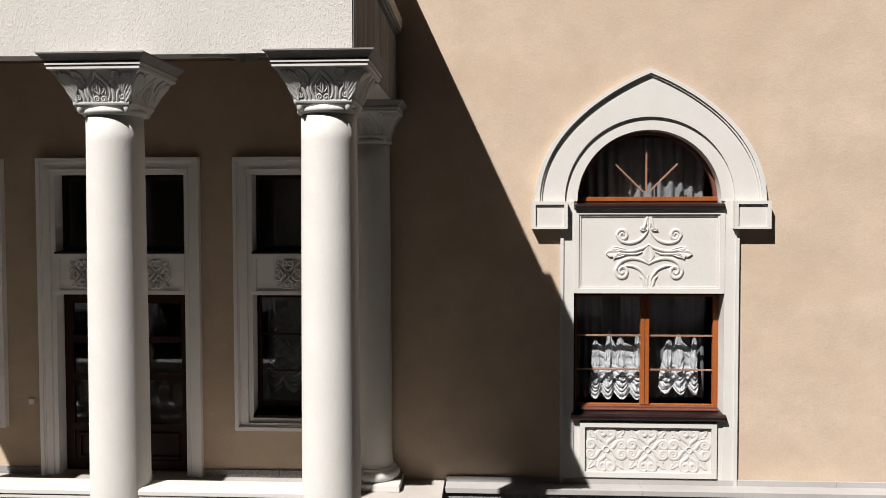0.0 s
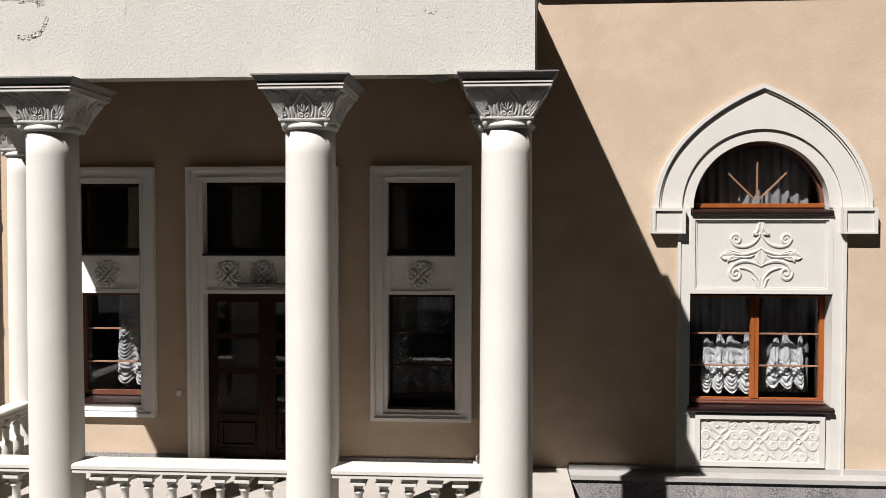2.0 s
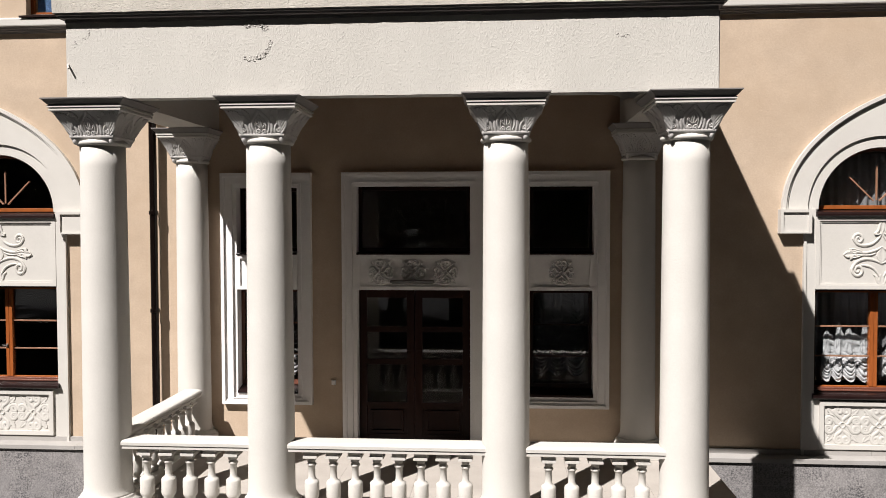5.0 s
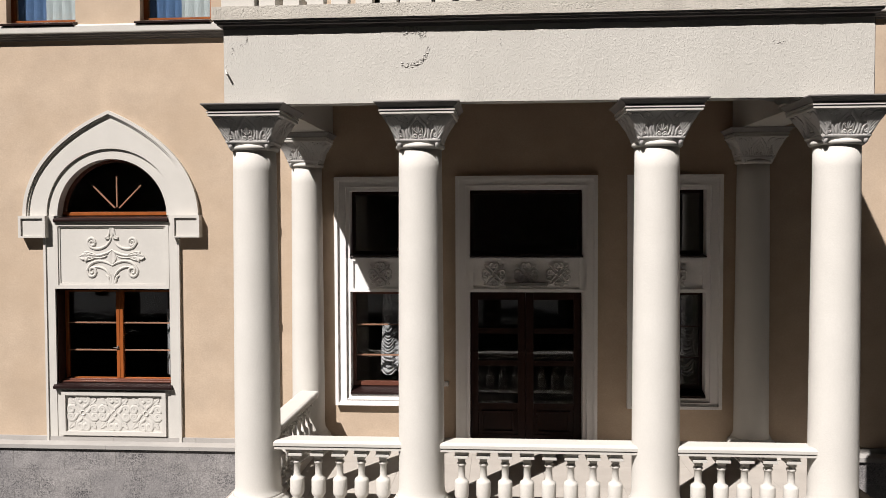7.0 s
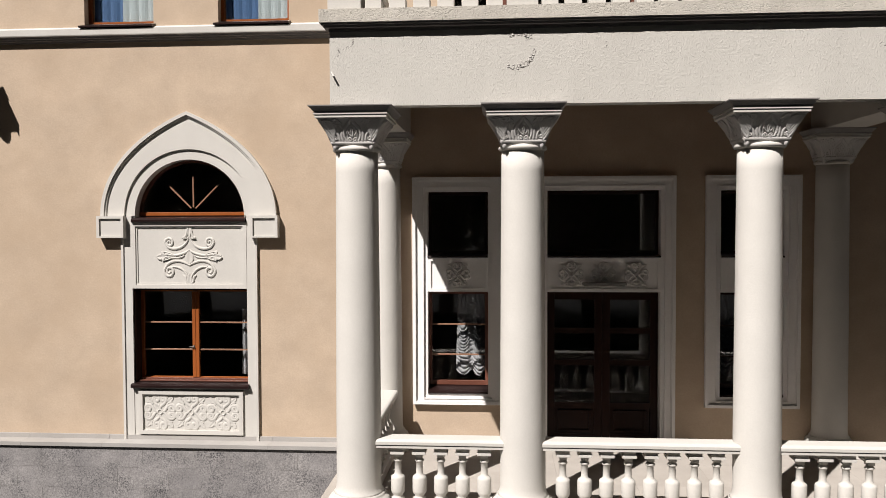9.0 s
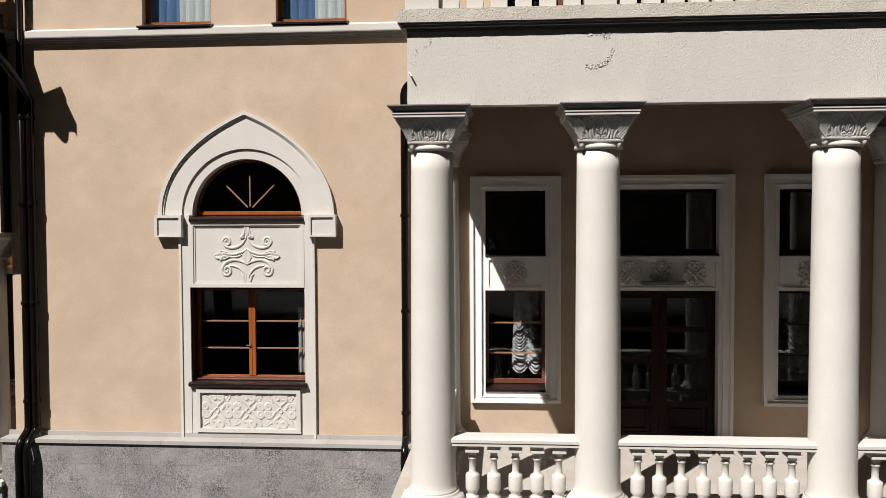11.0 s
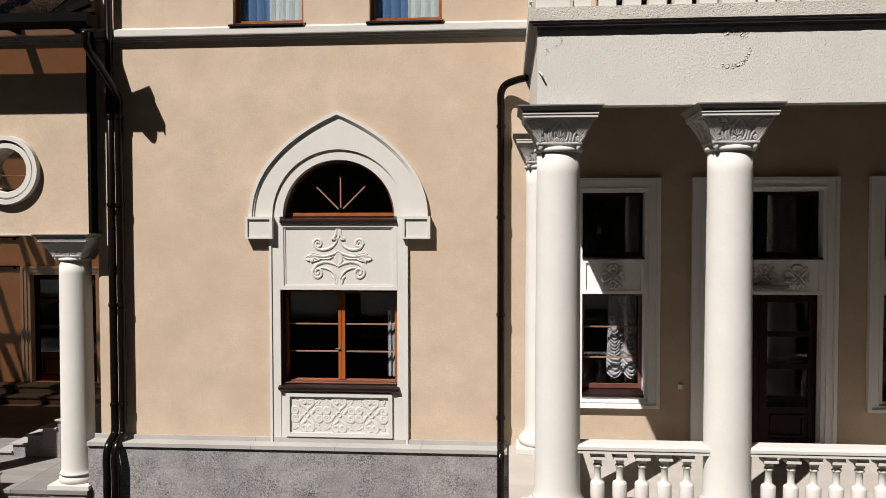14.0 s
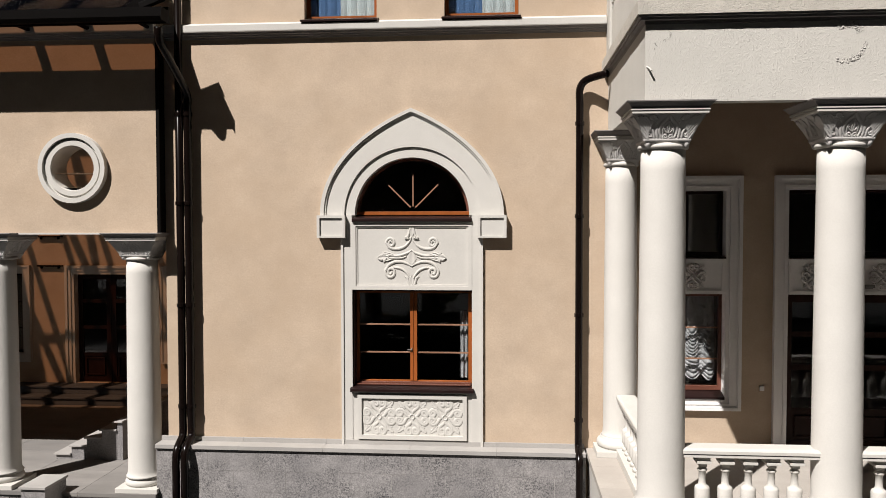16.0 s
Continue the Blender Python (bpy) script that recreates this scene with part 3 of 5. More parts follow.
def rough_beam(x0, x1, y0, y1, z0, z1, step=0.12):
    """A beam with slightly uneven plaster edges."""
    bm = bmesh.new()
    box(bm, x0, x1, y0, y1, z0, z1)
    long_axis = 0 if x1 - x0 > y1 - y0 else 1
    es = [e for e in bm.edges if abs((e.verts[0].co - e.verts[1].co)[long_axis]) > 0.3]
    bmesh.ops.subdivide_edges(bm, edges=es, cuts=max(2, int(max(x1 - x0, y1 - y0) / step)))
    for v in bm.verts:
        v.co += Vector(noise.noise_vector(v.co * 5.1)) * 0.003
    return bm


part("beam", rough_beam(0, EX1 - EX0, 0, 0.18, 0, 0.79), ROUGH_WHITE, ent)
part("beam", rough_beam(0, 0.52, 0.1805, WY - EY, 0, 0.79), ROUGH_WHITE, ent)
part("beam", rough_beam(EX1 - EX0 - 0.52, EX1 - EX0, 0.1805, WY - EY, 0, 0.79), ROUGH_WHITE, ent)

# thin skin: rain streaks are dirt, the dark base holds this side's shade
part("stained_side", boxes((EX1 - EX0 + 0.007, EX1 - EX0 + 0.012, 0.012, WY - EY - 0.004, 0.004, 0.785)), SHADED_STREAKED, ent, "side face with rain streaks, its shade put into the dark tone")

balcony = thing("balcony", (0, 0, 0), "weathered concrete balcony slab with a moulded edge over the portico", "balcony")
BX0, BX1, BY = -7.94, -1.075, 6.24


def edge_ring(bm, off, z0, z1):
    """A slab whose edge is off metres behind the balcony's edge."""
    box(bm, BX0 + off, BX1 - off, BY + off, WY - 0.003, z0, z1)


bm = bmesh.new()
edge_ring(bm, 0.0, 5.335, 5.475)
bmesh.ops.subdivide_edges(bm, edges=[e for e in bm.edges if abs(e.verts[0].co.x - e.verts[1].co.x) > 1], cuts=70)
for v in bm.verts:
    if v.co.y < BY + 0.01:
        v.co += Vector(noise.noise_vector(v.co * 9.0)) * 0.004
part("slab", bm, WORN_CONCRETE, balcony, "pitted worn concrete slab edge")
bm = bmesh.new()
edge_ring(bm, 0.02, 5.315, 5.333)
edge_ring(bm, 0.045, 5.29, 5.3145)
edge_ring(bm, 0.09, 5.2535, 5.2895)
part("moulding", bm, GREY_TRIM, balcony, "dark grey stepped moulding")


# unseen ceiling, added so that bounced light turns warmer and dimmer
tagged(part("ceiling", boxes((EX0 + 0.525, EX1 - 0.525, EY + 0.185, WY - 0.004, 5.20, 5.25)), STUCCO), "unseen stucco ceiling added to warm the portico's bounced light", "ceiling", kind="structure")

# balustrade pieces
def baluster_mesh():
    bm = bmesh.new()
    prof = [(0.075, 0.0), (0.075, 0.05), (0.05, 0.06), (0.055, 0.085), (0.074, 0.11), (0.079, 0.13), (0.079, 0.272), (0.073, 0.292), (0.05, 0.306), (0.042, 0.316), (0.038, 0.34), (0.037, 0.452), (0.045, 0.458), (0.052, 0.472), (0.046, 0.488), (0.036, 0.495), (0.036, 0.515)]
    lathe(bm, prof, 18)
    return bm


def baluster(parent, loc, cache={}):
    if "body" not in cache:
        cache["body"] = part("baluster", baluster_mesh(), WHITE, parent, smooth=True, loc=loc)
        cache["cap"] = part("cap", boxes((-0.04, 0.04, -0.045, 0.045, 0.508, 0.553), (-0.076, 0.076, -0.095, 0.095, 0.5535, 0.584), (-0.066, 0.066, -0.085, 0.085, 0.5845, 0.633), bevel=0.003), WHITE, cache["body"])
        return cache["body"]
    o = again(cache["body"], "baluster", parent, loc)
    again(cache["cap"], "cap", o)
    return o


def rail_profile(w, z0):
    half = [(w * 0.46, z0), (w * 0.46, z0 + 0.026), (w * 0.41, z0 + 0.028), (w * 0.41, z0 + 0.038), (w * 0.5, z0 + 0.040), (w * 0.5, z0 + 0.072), (w * 0.46, z0 + 0.088), (w * 0.36, z0 + 0.097)]
    return half + [(-y, z) for y, z in half[::-1]]


def balustrade(length, n, loc, turn, first, pitch, label):
    b = thing("balustrade", loc, label, "balustrade", "portico balustrades")
    b.rotation_euler = (0, 0, turn)
    bm = bmesh.new()
    extrude_profile(bm, rail_profile(0.275, 0.754), 0, length)
    part("handrail", bm, WHITE, b, "broad rounded white handrail")
    part("base_rail", boxes((0, length, -0.14, 0.14, 0, 0.118), bevel=0.01), WHITE, b)
    for i in range(n):
        baluster(b, (first + pitch * i, 0, 0.12))
    return b


for (xa, xb, n, first, pitch) in ((COLS[0], COLS[1], 5, -7.165, 0.241), (COLS[1], COLS[2], 8, -5.335, 0.237), (COLS[2], COLS[3], 5, -2.80, 0.243)):
    x0 = xa + 0.19
    balustrade(xb - xa - 0.38, n, (x0, CY, FLOOR_Z), 0, first - x0, pitch, "white balustrade with turned balusters between portico columns")
balustrade(9.08 - 6.85, 9, (-7.62, 6.85, FLOOR_Z), math.pi / 2, 0.2, 0.235, "white side balustrade running back to the wall")

# balcony parapet above the slab
bal = thing("balcony_balustrade", (0, 0, 0), "white balustrade standing on the balcony slab", "balustrade")
PZ, TOP = 5.477, 6.2
PY = 6.40
for x0, x1, y0, y1 in ((-7.86, -7.50, PY - 0.08, PY + 0.42), (-1.45, -1.12, PY - 0.08, PY + 0.42), (-5.95, -5.62, PY - 0.10, PY + 0.20), (-3.4, -3.07, PY - 0.10, PY + 0.20)):
    part("pedestal", boxes((x0, x1, y0, y1, PZ, TOP - 0.02), (x0 - 0.04, x1 + 0.04, y0 - 0.04, y1 + 0.04, TOP - 0.06, TOP + 0.06), bevel=0.008), WHITE, bal)
part("base_rail", boxes((-7.5, -5.95, PY - 0.09, PY + 0.15, PZ, PZ + 0.012), (-5.62, -3.4, PY - 0.09, PY + 0.15, PZ, PZ + 0.012), (-3.07, -1.45, PY - 0.09, PY + 0.15, PZ, PZ + 0.012), (-7.8, -7.55, PY + 0.2, WY, PZ, PZ + 0.012), (-1.42, -1.17, PY + 0.2, WY, PZ, PZ + 0.012)), WHITE, bal)
part("handrail", boxes((-7.5, -1.45, PY - 0.11, PY + 0.17, TOP - 0.13, TOP, ), (-7.83, -7.53, PY + 0.42, WY, TOP - 0.13, TOP), bevel=0.01), WHITE, bal)
part("handrail", boxes((-1.43, -1.13, PY + 0.42, WY, TOP - 0.13, TOP), bevel=0.01), WHITE, bal)
up = None
for (a, b) in ((-7.5, -5.95), (-5.62, -3.4), (-3.07, -1.45)):
    n = int((b - a) / 0.232)
    for i in range(n):
        x = a + (b - a) * (i + 0.5) / n
        if up is None:
            bm = bmesh.new()
            box(bm, -0.088, 0.088, -0.088, 0.088, 0, 0.11, bevel=0.006)
            lathe(bm, [(0.05, 0.11), (0.075, 0.14), (0.085, 0.2), (0.06, 0.3), (0.05, 0.4), (0.055, 0.44), (0.07, 0.46), (0.07, 0.535)], 16)
            up = part("baluster", bm, WHITE, bal, smooth=False, loc=(x, PY + 0.03, PZ + 0.012))
        else:
            again(up, "baluster", bal, (x, PY + 0.03, PZ + 0.012))
# unseen side balusters packed tight to keep light spots off the wall
for i in range(18):
    again(up, "baluster", bal, (-1.295, PY + 0.5 + i * 0.142, PZ + 0.012))
part("parapet", rough_beam(-7.84, -7.56, PY + 0.425, 9.10, PZ + 0.002, TOP - 0.135), ROUGH_WHITE, bal, "solid white plastered side parapet")
part("end_pier", boxes((-7.875, -7.50, 9.105, WY - 0.004, PZ + 0.002, 6.34), bevel=0.006), ROUGH_WHITE, bal, "white plastered pier against the wall")
part("pier_bracket", boxes((-7.86, -7.52, 8.98, 9.104, 6.26, 6.34), (-7.85, -7.53, 9.02, 9.104, 6.20, 6.2595), (-7.84, -7.54, 9.06, 9.104, 6.14, 6.1995), bevel=0.006), WHITE, bal)


# ---- arched windows ----
def pointed(half, rise, z0, n=40):
    """The pointed arch from left foot to right foot."""
    left = []
    for k in range(n + 1):
        t = k / n
        b0, b1, b2, b3 = (1 - t) ** 3, 3 * t * (1 - t) ** 2, 3 * t * t * (1 - t), t ** 3
        left.append((-(b0 + b1 + 0.45 * b2) * half, z0 + (0.51 * b1 + 0.837 * b2 + b3) * rise))
    return left + [(-x, z) for x, z in left[-2::-1]]


def round_arch(r, z0, n=40):
    return [(-r * math.cos(math.pi * k / (2 * n)), z0 + r * math.sin(math.pi * k / (2 * n))) for k in range(2 * n + 1)]


def band(bm, outer, inner, y0, y1):
    """A solid band between two arches, from y0 in front to y1."""
    vo0, vi0 = [bm.verts.new((x, y0, z)) for x, z in outer], [bm.verts.new((x, y0, z)) for x, z in inner]
    vo1, vi1 = [bm.verts.new((x, y1, z)) for x, z in outer], [bm.verts.new((x, y1, z)) for x, z in inner]
    for i in range(len(outer) - 1):
        bm.faces.new((vo0[i], vo0[i + 1], vi0[i + 1], vi0[i]))
        bm.faces.new((vo1[i], vi1[i], vi1[i + 1], vo1[i + 1]))
        bm.faces.new((vo0[i], vo1[i], vo1[i + 1], vo0[i + 1]))
        bm.faces.new((vi0[i], vi0[i + 1], vi1[i + 1], vi1[i]))
    bm.faces.new((vo0[0], vi0[0], vi1[0], vo1[0]))
    bm.faces.new((vo0[-1], vo1[-1], vi1[-1], vi0[-1]))


def pane(parent, x0, x1, z0, z1, y):
    p = part("pane", boxes((x0, x1, y, y + 0.004, z0, z1)), GLASS, parent, "clear glass pane")
    p.visible_shadow = False
    return p


def sunk_frame(bm, half, z0, z1, w, y0, y1):
    """Four strips round a sunk field."""
    box(bm, -half, half, y0, y1, z1 - w, z1)
    box(bm, -half, half, y0, y1, z0, z0 + w)
    box(bm, -half, -half + w, y0, y1, z0 + w, z1 - w)
    box(bm, half - w, half, y0, y1, z0 + w, z1 - w)


def wood_frame(parent, half, z0, z1, y, mat, bars, double=True, w=0.06, bottom=0.09, bar_mat=None):
    """A casement with its sash bars and panes."""
    bm = bmesh.new()
    box(bm, -half, -half + w, y, y + 0.06, z0, z1)
    box(bm, half - w, half, y, y + 0.06, z0, z1)
    box(bm, -half + w, half - w, y, y + 0.06, z1 - w, z1)
    box(bm, -half + w, half - w, y, y + 0.06, z0, z0 + bottom)
    if double:
        box(bm, -0.05, -0.003, y - 0.012, y + 0.06, z0 + bottom, z1 - w)
        box(bm, 0.003, 0.05, y - 0.012, y + 0.06, z0 + bottom, z1 - w)
    fr = part("frame", bm, mat, parent)
    sides = ((-half + w, -0.052), (0.052, half - w)) if double else ((-half + w, half - w),)
    rows = [z0 + bottom, *bars, z1 - w]
    for a, b in sides:
        for z in bars:
            part("glazing_bar", boxes((a, b, y + 0.012, y + 0.05, z - 0.009, z + 0.009)), bar_mat or mat, fr)
        for lo, hi in zip(rows, rows[1:]):
            pane(fr, a, b, lo + 0.009, hi - 0.009, y + 0.03)
    return fr


def arched_window(name, xc, label):
    win = thing(name, (xc, WY, 0), label, "window", kind="structure")
    Z = 3.32
    bm = bmesh.new()
    band(bm, pointed(1.335, 1.54, Z), pointed(1.282, 1.487, Z), -0.07, 0.0)
    band(bm, pointed(1.282, 1.487, Z), pointed(1.257, 1.462, Z), -0.05, 0.0)
    band(bm, pointed(1.257, 1.462, Z), round_arch(0.985, Z), -0.03, 0.01)
    band(bm, round_arch(0.985, Z), round_arch(0.835, Z), -0.002, 0.26)
    for s in (-1, 1):
        a, b = sorted((s * 1.035, s * 0.875))
        box(bm, a, b, -0.03, 0.26, -0.04, Z)
        a, b = sorted((s * 1.036, s * 1.0))
        box(bm, a, b, -0.05, -0.0305, -0.04, 3.0)
        a, b = sorted((s * 0.875, s * 0.835))
        box(bm, a, b, 0.015, 0.26, 3.22, Z)
    part("surround", bm, WHITE, win, "white plaster pointed surround")
    for s in (-1, 1):
        bm = bmesh.new()
        a, b = sorted((s * 0.96, s * 1.372))
        box(bm, a, b, -0.10, 0.0, 2.995, Z)
        w = 0.04
        box(bm, a, b, -0.125, -0.1002, Z - w, Z)
        box(bm, a, a + w, -0.125, -0.1002, 2.995, Z - w)
        box(bm, b - w, b, -0.125, -0.1002, 2.995, Z - w)
        box(bm, a + w, b - w, -0.125, -0.1002, 2.995, 2.995 + 0.025)
        part("impost_block", bm, WHITE, win)
    bm = bmesh.new()
    box(bm, -0.8748, 0.8748, -0.006, 0.26, 2.235, 3.22)
    sunk_frame(bm, 0.8748, 2.235, 3.22, 0.055, -0.036, -0.0062)
    sunk_frame(bm, 0.8198, 2.29, 3.165, 0.025, -0.02, -0.0062)
    sp = part("spandrel_panel", bm, WHITE, win)
    part("ornament", arabesque_mesh(0.018), WHITE, sp, "raised scrolling plaster ornament", loc=(0, -0.006, 2.715))
    bm = bmesh.new()
    box(bm, -0.8748, 0.8748, -0.02, 0.26, -0.04, 0.738)
    sunk_frame(bm, 0.80, 0.045, 0.705, 0.06, -0.055, -0.0202)
    lp = part("apron_panel", bm, WHITE, win)
    orn = part("ornament", rosette_mesh(0.236, 0.262, 0.012, 0.14, 0.11, ROUND, 1.0), WHITE, lp, "raised scrolling plaster ornament", loc=(-0.485, -0.02, 0.375))
    for dx in (0.0, 0.485):
        again(orn, "ornament", lp, (dx, -0.02, 0.375))
    bm = bmesh.new()
    extrude_profile(bm, [(0.2, 3.222), (-0.06, 3.222), (-0.075, 3.235), (-0.075, 3.262), (-0.05, 3.285), (0.2, 3.32)], -0.865, 0.865)
    part("sill", bm, SILL, win, "dark brown metal sill")
    bm = bmesh.new()
    extrude_profile(bm, [(0.2, 0.7395), (-0.08, 0.7395), (-0.095, 0.752), (-0.095, 0.785), (-0.06, 0.805), (0.2, 0.83)], -0.90, 0.90)
    part("sill", bm, SILL, win, "dark brown metal sill")
    wood_frame(win, 0.872, 0.832, 2.232, 0.20, OAK, (1.70, 1.285), bottom=0.036, bar_mat=PALE_WOOD)
    part("sill_board", boxes((-0.85, 0.85, 0.05, 0.199, 0.826, 0.84), (-0.85, 0.85, 0.13, 0.199, 0.8402, 0.858), bevel=0.004), RED_WOOD, win, "red-brown wooden sill board")
    # dark strips on left and top only, painting in the reveal's shade
    part("liner", boxes((-0.8745, -0.852, 0.0, 0.199, 0.835, 2.21), (-0.8745, 0.8745, 0.0, 0.199, 2.2105, 2.2345)), MAHOGANY, win, "dark strips standing in for shade on the left and top reveal")
    bm = bmesh.new()
    band(bm, round_arch(0.833, Z), round_arch(0.795, Z), 0.15, 0.21)
    # darker than the orange rail below; shade inside the arch is in the colour
    fr = part("fan_frame", bm, RED_WOOD, win, "half-round red-brown wooden frame")
    part("bottom_rail", boxes((-0.825, 0.825, 0.13, 0.21, 3.322, 3.375), bevel=0.006), OAK, fr)
    for a in (45, 90, 135):
        c, s = math.cos(radians(a)), math.sin(radians(a))
        bm = bmesh.new()
        # bars end short of the frame, where arch shade hides their tops
        box(bm, 0.05, 0.52, -0.014, 0.014, -0.009, 0.009)
        o = part("glazing_bar", bm, PALE_WOOD, fr, loc=(0.0, 0.18, 3.40))
        o.rotation_euler = (0, -radians(a), 0)
    bm = bmesh.new()
    pts = round_arch(0.78, Z)
    bm.faces.new([bm.verts.new((x, 0.185, z)) for x, z in pts])
    bmesh.ops.solidify(bm, geom=bm.faces[:], thickness=0.004)
    p = part("pane", bm, GLASS, fr, "clear half-round glass pane")
    p.visible_shadow = False
    return win


w1 = arched_window("window_1", ARCH_X["window_1"], "arched window in a white pointed plaster surround, dark inside")
part("handle", boxes((-0.036, -0.018, 0.173, 0.188, 1.31, 1.355), (-0.09, -0.02, 0.16, 0.173, 1.326, 1.338), bevel=0.002), PLASTIC, w1, "small grey casement handle")
arched_window("window_2", ARCH_X["window_2"], "arched window in a white pointed plaster surround with ruffled curtains")


# ---- portico windows and door ----
def architrave(bm, half, op, z0, z1, ztop, zbot=None):
    """Stepped frame with a rim, a flat, a bead and a sunk inner band; op: half the opening; ztop: its head; zbot: its foot."""
    def edge(d, inner):
        if inner:
            return op + d, (z0 if zbot is None else zbot - d), ztop + d
        return half - d, (z0 if zbot is None else z0 + d), z1 - d

    steps = [(edge(0, False), -0.085), (edge(0.045, False), -0.06), (edge(0.06, False), -0.045), (edge(0.066, True), -0.058), (edge(0.054, True), -0.018), (edge(0, True), None)]
    for ((xa, ba, ta), y), ((xb, bb, tb), _) in zip(steps, steps[1:]):
        for side in (-1, 1):
            lo, hi = sorted((side * xa, side * xb))
            box(bm, lo, hi, y, 0.26, ba, ta)
        box(bm, -xb, xb, y, 0.26, tb, ta)
        if zbot is not None:
            box(bm, -xb, xb, y, 0.26, ba, bb)


rosette = None


def rosette_at(parent, x, z, y):
    global rosette
    if rosette is None:
        rosette = part("rosette", rosette_mesh(0.162, 0.172, 0.042, 0.17, 0.11, ROUND, 0.98), ORNAMENT_WHITE, parent, "raised plaster rosette", loc=(x, y, z))
        return rosette
    return again(rosette, "rosette", parent, (x, y, z))


def transom_panel(win, op, xs):
    bm = bmesh.new()
    box(bm, -op, op, -0.01, 0.26, 2.20, 2.695)
    sunk_frame(bm, op, 2.20, 2.695, 0.05, -0.036, -0.0102)
    tp = part("transom_panel", bm, LIFTED_WHITE, win)
    for x in xs:
        rosette_at(tp, x, 2.45, -0.01)
    bm = bmesh.new()
    extrude_profile(bm, [(0.2, 2.697), (-0.05, 2.697), (-0.06, 2.71), (-0.055, 2.722), (0.2, 2.74)], -op + 0.002, op - 0.002)
    part("sill", bm, SILL, win, "dark metal sill")


def portico_window(name, xc, label, wood, bars):
    win = thing(name, (xc, WY, 0), label, "window", kind="structure")
    bm = bmesh.new()
    architrave(bm, 0.655, 0.44, 0.555, 3.86, 3.655, 0.70)
    part("architrave", bm, LIFTED_WHITE, win, "white stepped plaster architrave")
    transom_panel(win, 0.439, (0.0,))
    bm = bmesh.new()
    extrude_profile(bm, [(0.2, 0.702), (-0.03, 0.702), (-0.045, 0.715), (-0.04, 0.74), (0.2, 0.80)], -0.438, 0.438)
    part("sill", bm, SILL, win, "dark brown metal sill")
    wood_frame(win, 0.437, 0.802, 2.197, 0.16, wood, (1.70, 1.25), double=False, w=0.045, bottom=0.06, bar_mat=bars)
    wood_frame(win, 0.437, 2.742, 3.653, 0.16, MAHOGANY, (), double=False, w=0.045, bottom=0.045)
    return win


portico_window("window_3", SIDE_X["window_3"], "tall portico window with white architrave and a gathered curtain", RED_WOOD, PALE_WOOD)
# darker wood than its sunlit twin; this window's shade is in the colour
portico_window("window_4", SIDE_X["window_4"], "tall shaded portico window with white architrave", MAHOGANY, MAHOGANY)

door = thing("door_1", (DOOR_X, WY, 0), "closed dark mahogany double door with glazed leaves and transom", "door", kind="structure")
bm = bmesh.new()
architrave(bm, 1.005, 0.805, FLOOR_Z, 3.86, 3.665)
part("architrave", bm, LIFTED_WHITE, door, "white stepped plaster architrave")
transom_panel(door, 0.804, (-0.46, 0.0, 0.46))
wood_frame(door, 0.803, 2.742, 3.663, 0.16, MAHOGANY, (), double=False, w=0.05, bottom=0.05)


def door_leaf(parent, x0, x1, z0, z1, y, rails, panel_top, mat):
    bm = bmesh.new()
    w = 0.11
    box(bm, x0, x0 + w, y, y + 0.05, z0, z1, bevel=0.004)
    box(bm, x1 - w, x1, y, y + 0.05, z0, z1, bevel=0.004)
    edges = [z0 + 0.07, *rails, z1 - 0.09]
    box(bm, x0 + w, x1 - w, y + 0.002, y + 0.048, z0, z0 + 0.12)
    box(bm, x0 + w, x1 - w, y + 0.002, y + 0.048, z1 - 0.12, z1)
    for z in rails:
        box(bm, x0 + w, x1 - w, y + 0.002, y + 0.048, z - 0.04, z + 0.04)
    leaf = part("leaf", bm, mat, parent)
    part("wood_panel", boxes((x0 + w, x1 - w, y + 0.02, y + 0.04, z0 + 0.12, panel_top - 0.04), (x0 + w + 0.05, x1 - w - 0.05, y - 0.012, y + 0.0198, z0 + 0.15, z0 + 0.18), (x0 + w + 0.05, x1 - w - 0.05, y - 0.012, y + 0.0198, panel_top - 0.10, panel_top - 0.07), (x0 + w + 0.05, x0 + w + 0.08, y - 0.012, y + 0.0198, z0 + 0.1805, panel_top - 0.1005), (x1 - w - 0.08, x1 - w - 0.05, y - 0.012, y + 0.0198, z0 + 0.1805, panel_top - 0.1005), bevel=0.004), mat, leaf)
    zs = sorted([z for z in rails if z >= panel_top - 1e-6] + [z1 - 0.08])
    for lo, hi in zip(zs, zs[1:]):
        pane(leaf, x0 + w, x1 - w, lo + 0.04, hi - 0.04, y + 0.024)
    return leaf


for a, b in ((-0.80, -0.003), (0.003, 0.80)):
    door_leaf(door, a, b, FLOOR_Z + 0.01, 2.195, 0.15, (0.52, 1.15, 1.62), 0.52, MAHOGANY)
tagged(part("door_light", boxes((-0.31, 0.31, -0.15, -0.046, -0.02, 0.02), (-0.29, 0.29, -0.13, -0.046, -0.035, -0.0205), bevel=0.006), PLASTIC, loc=(DOOR_X + 0.0, WY, 2.325)), "flat grey light fixture above the door", "lamp")
tagged(part("bell_box", boxes((-0.03, 0.03, -0.03, 0.0, -0.035, 0.035), (-0.012, 0.012, -0.034, -0.0302, -0.012, 0.012), bevel=0.003), LIFTED_WHITE, loc=(-5.69, WY, 0.87)), "small white door bell box on the wall", "door bell")


# ---- balcony doors ----
# mostly hidden; this width is assumed, to darken the gaps between balusters
bd = thing("door_3", (-4.55, WY, 0), "wide glazed balcony doors in red-brown wooden frames", "door", kind="structure")
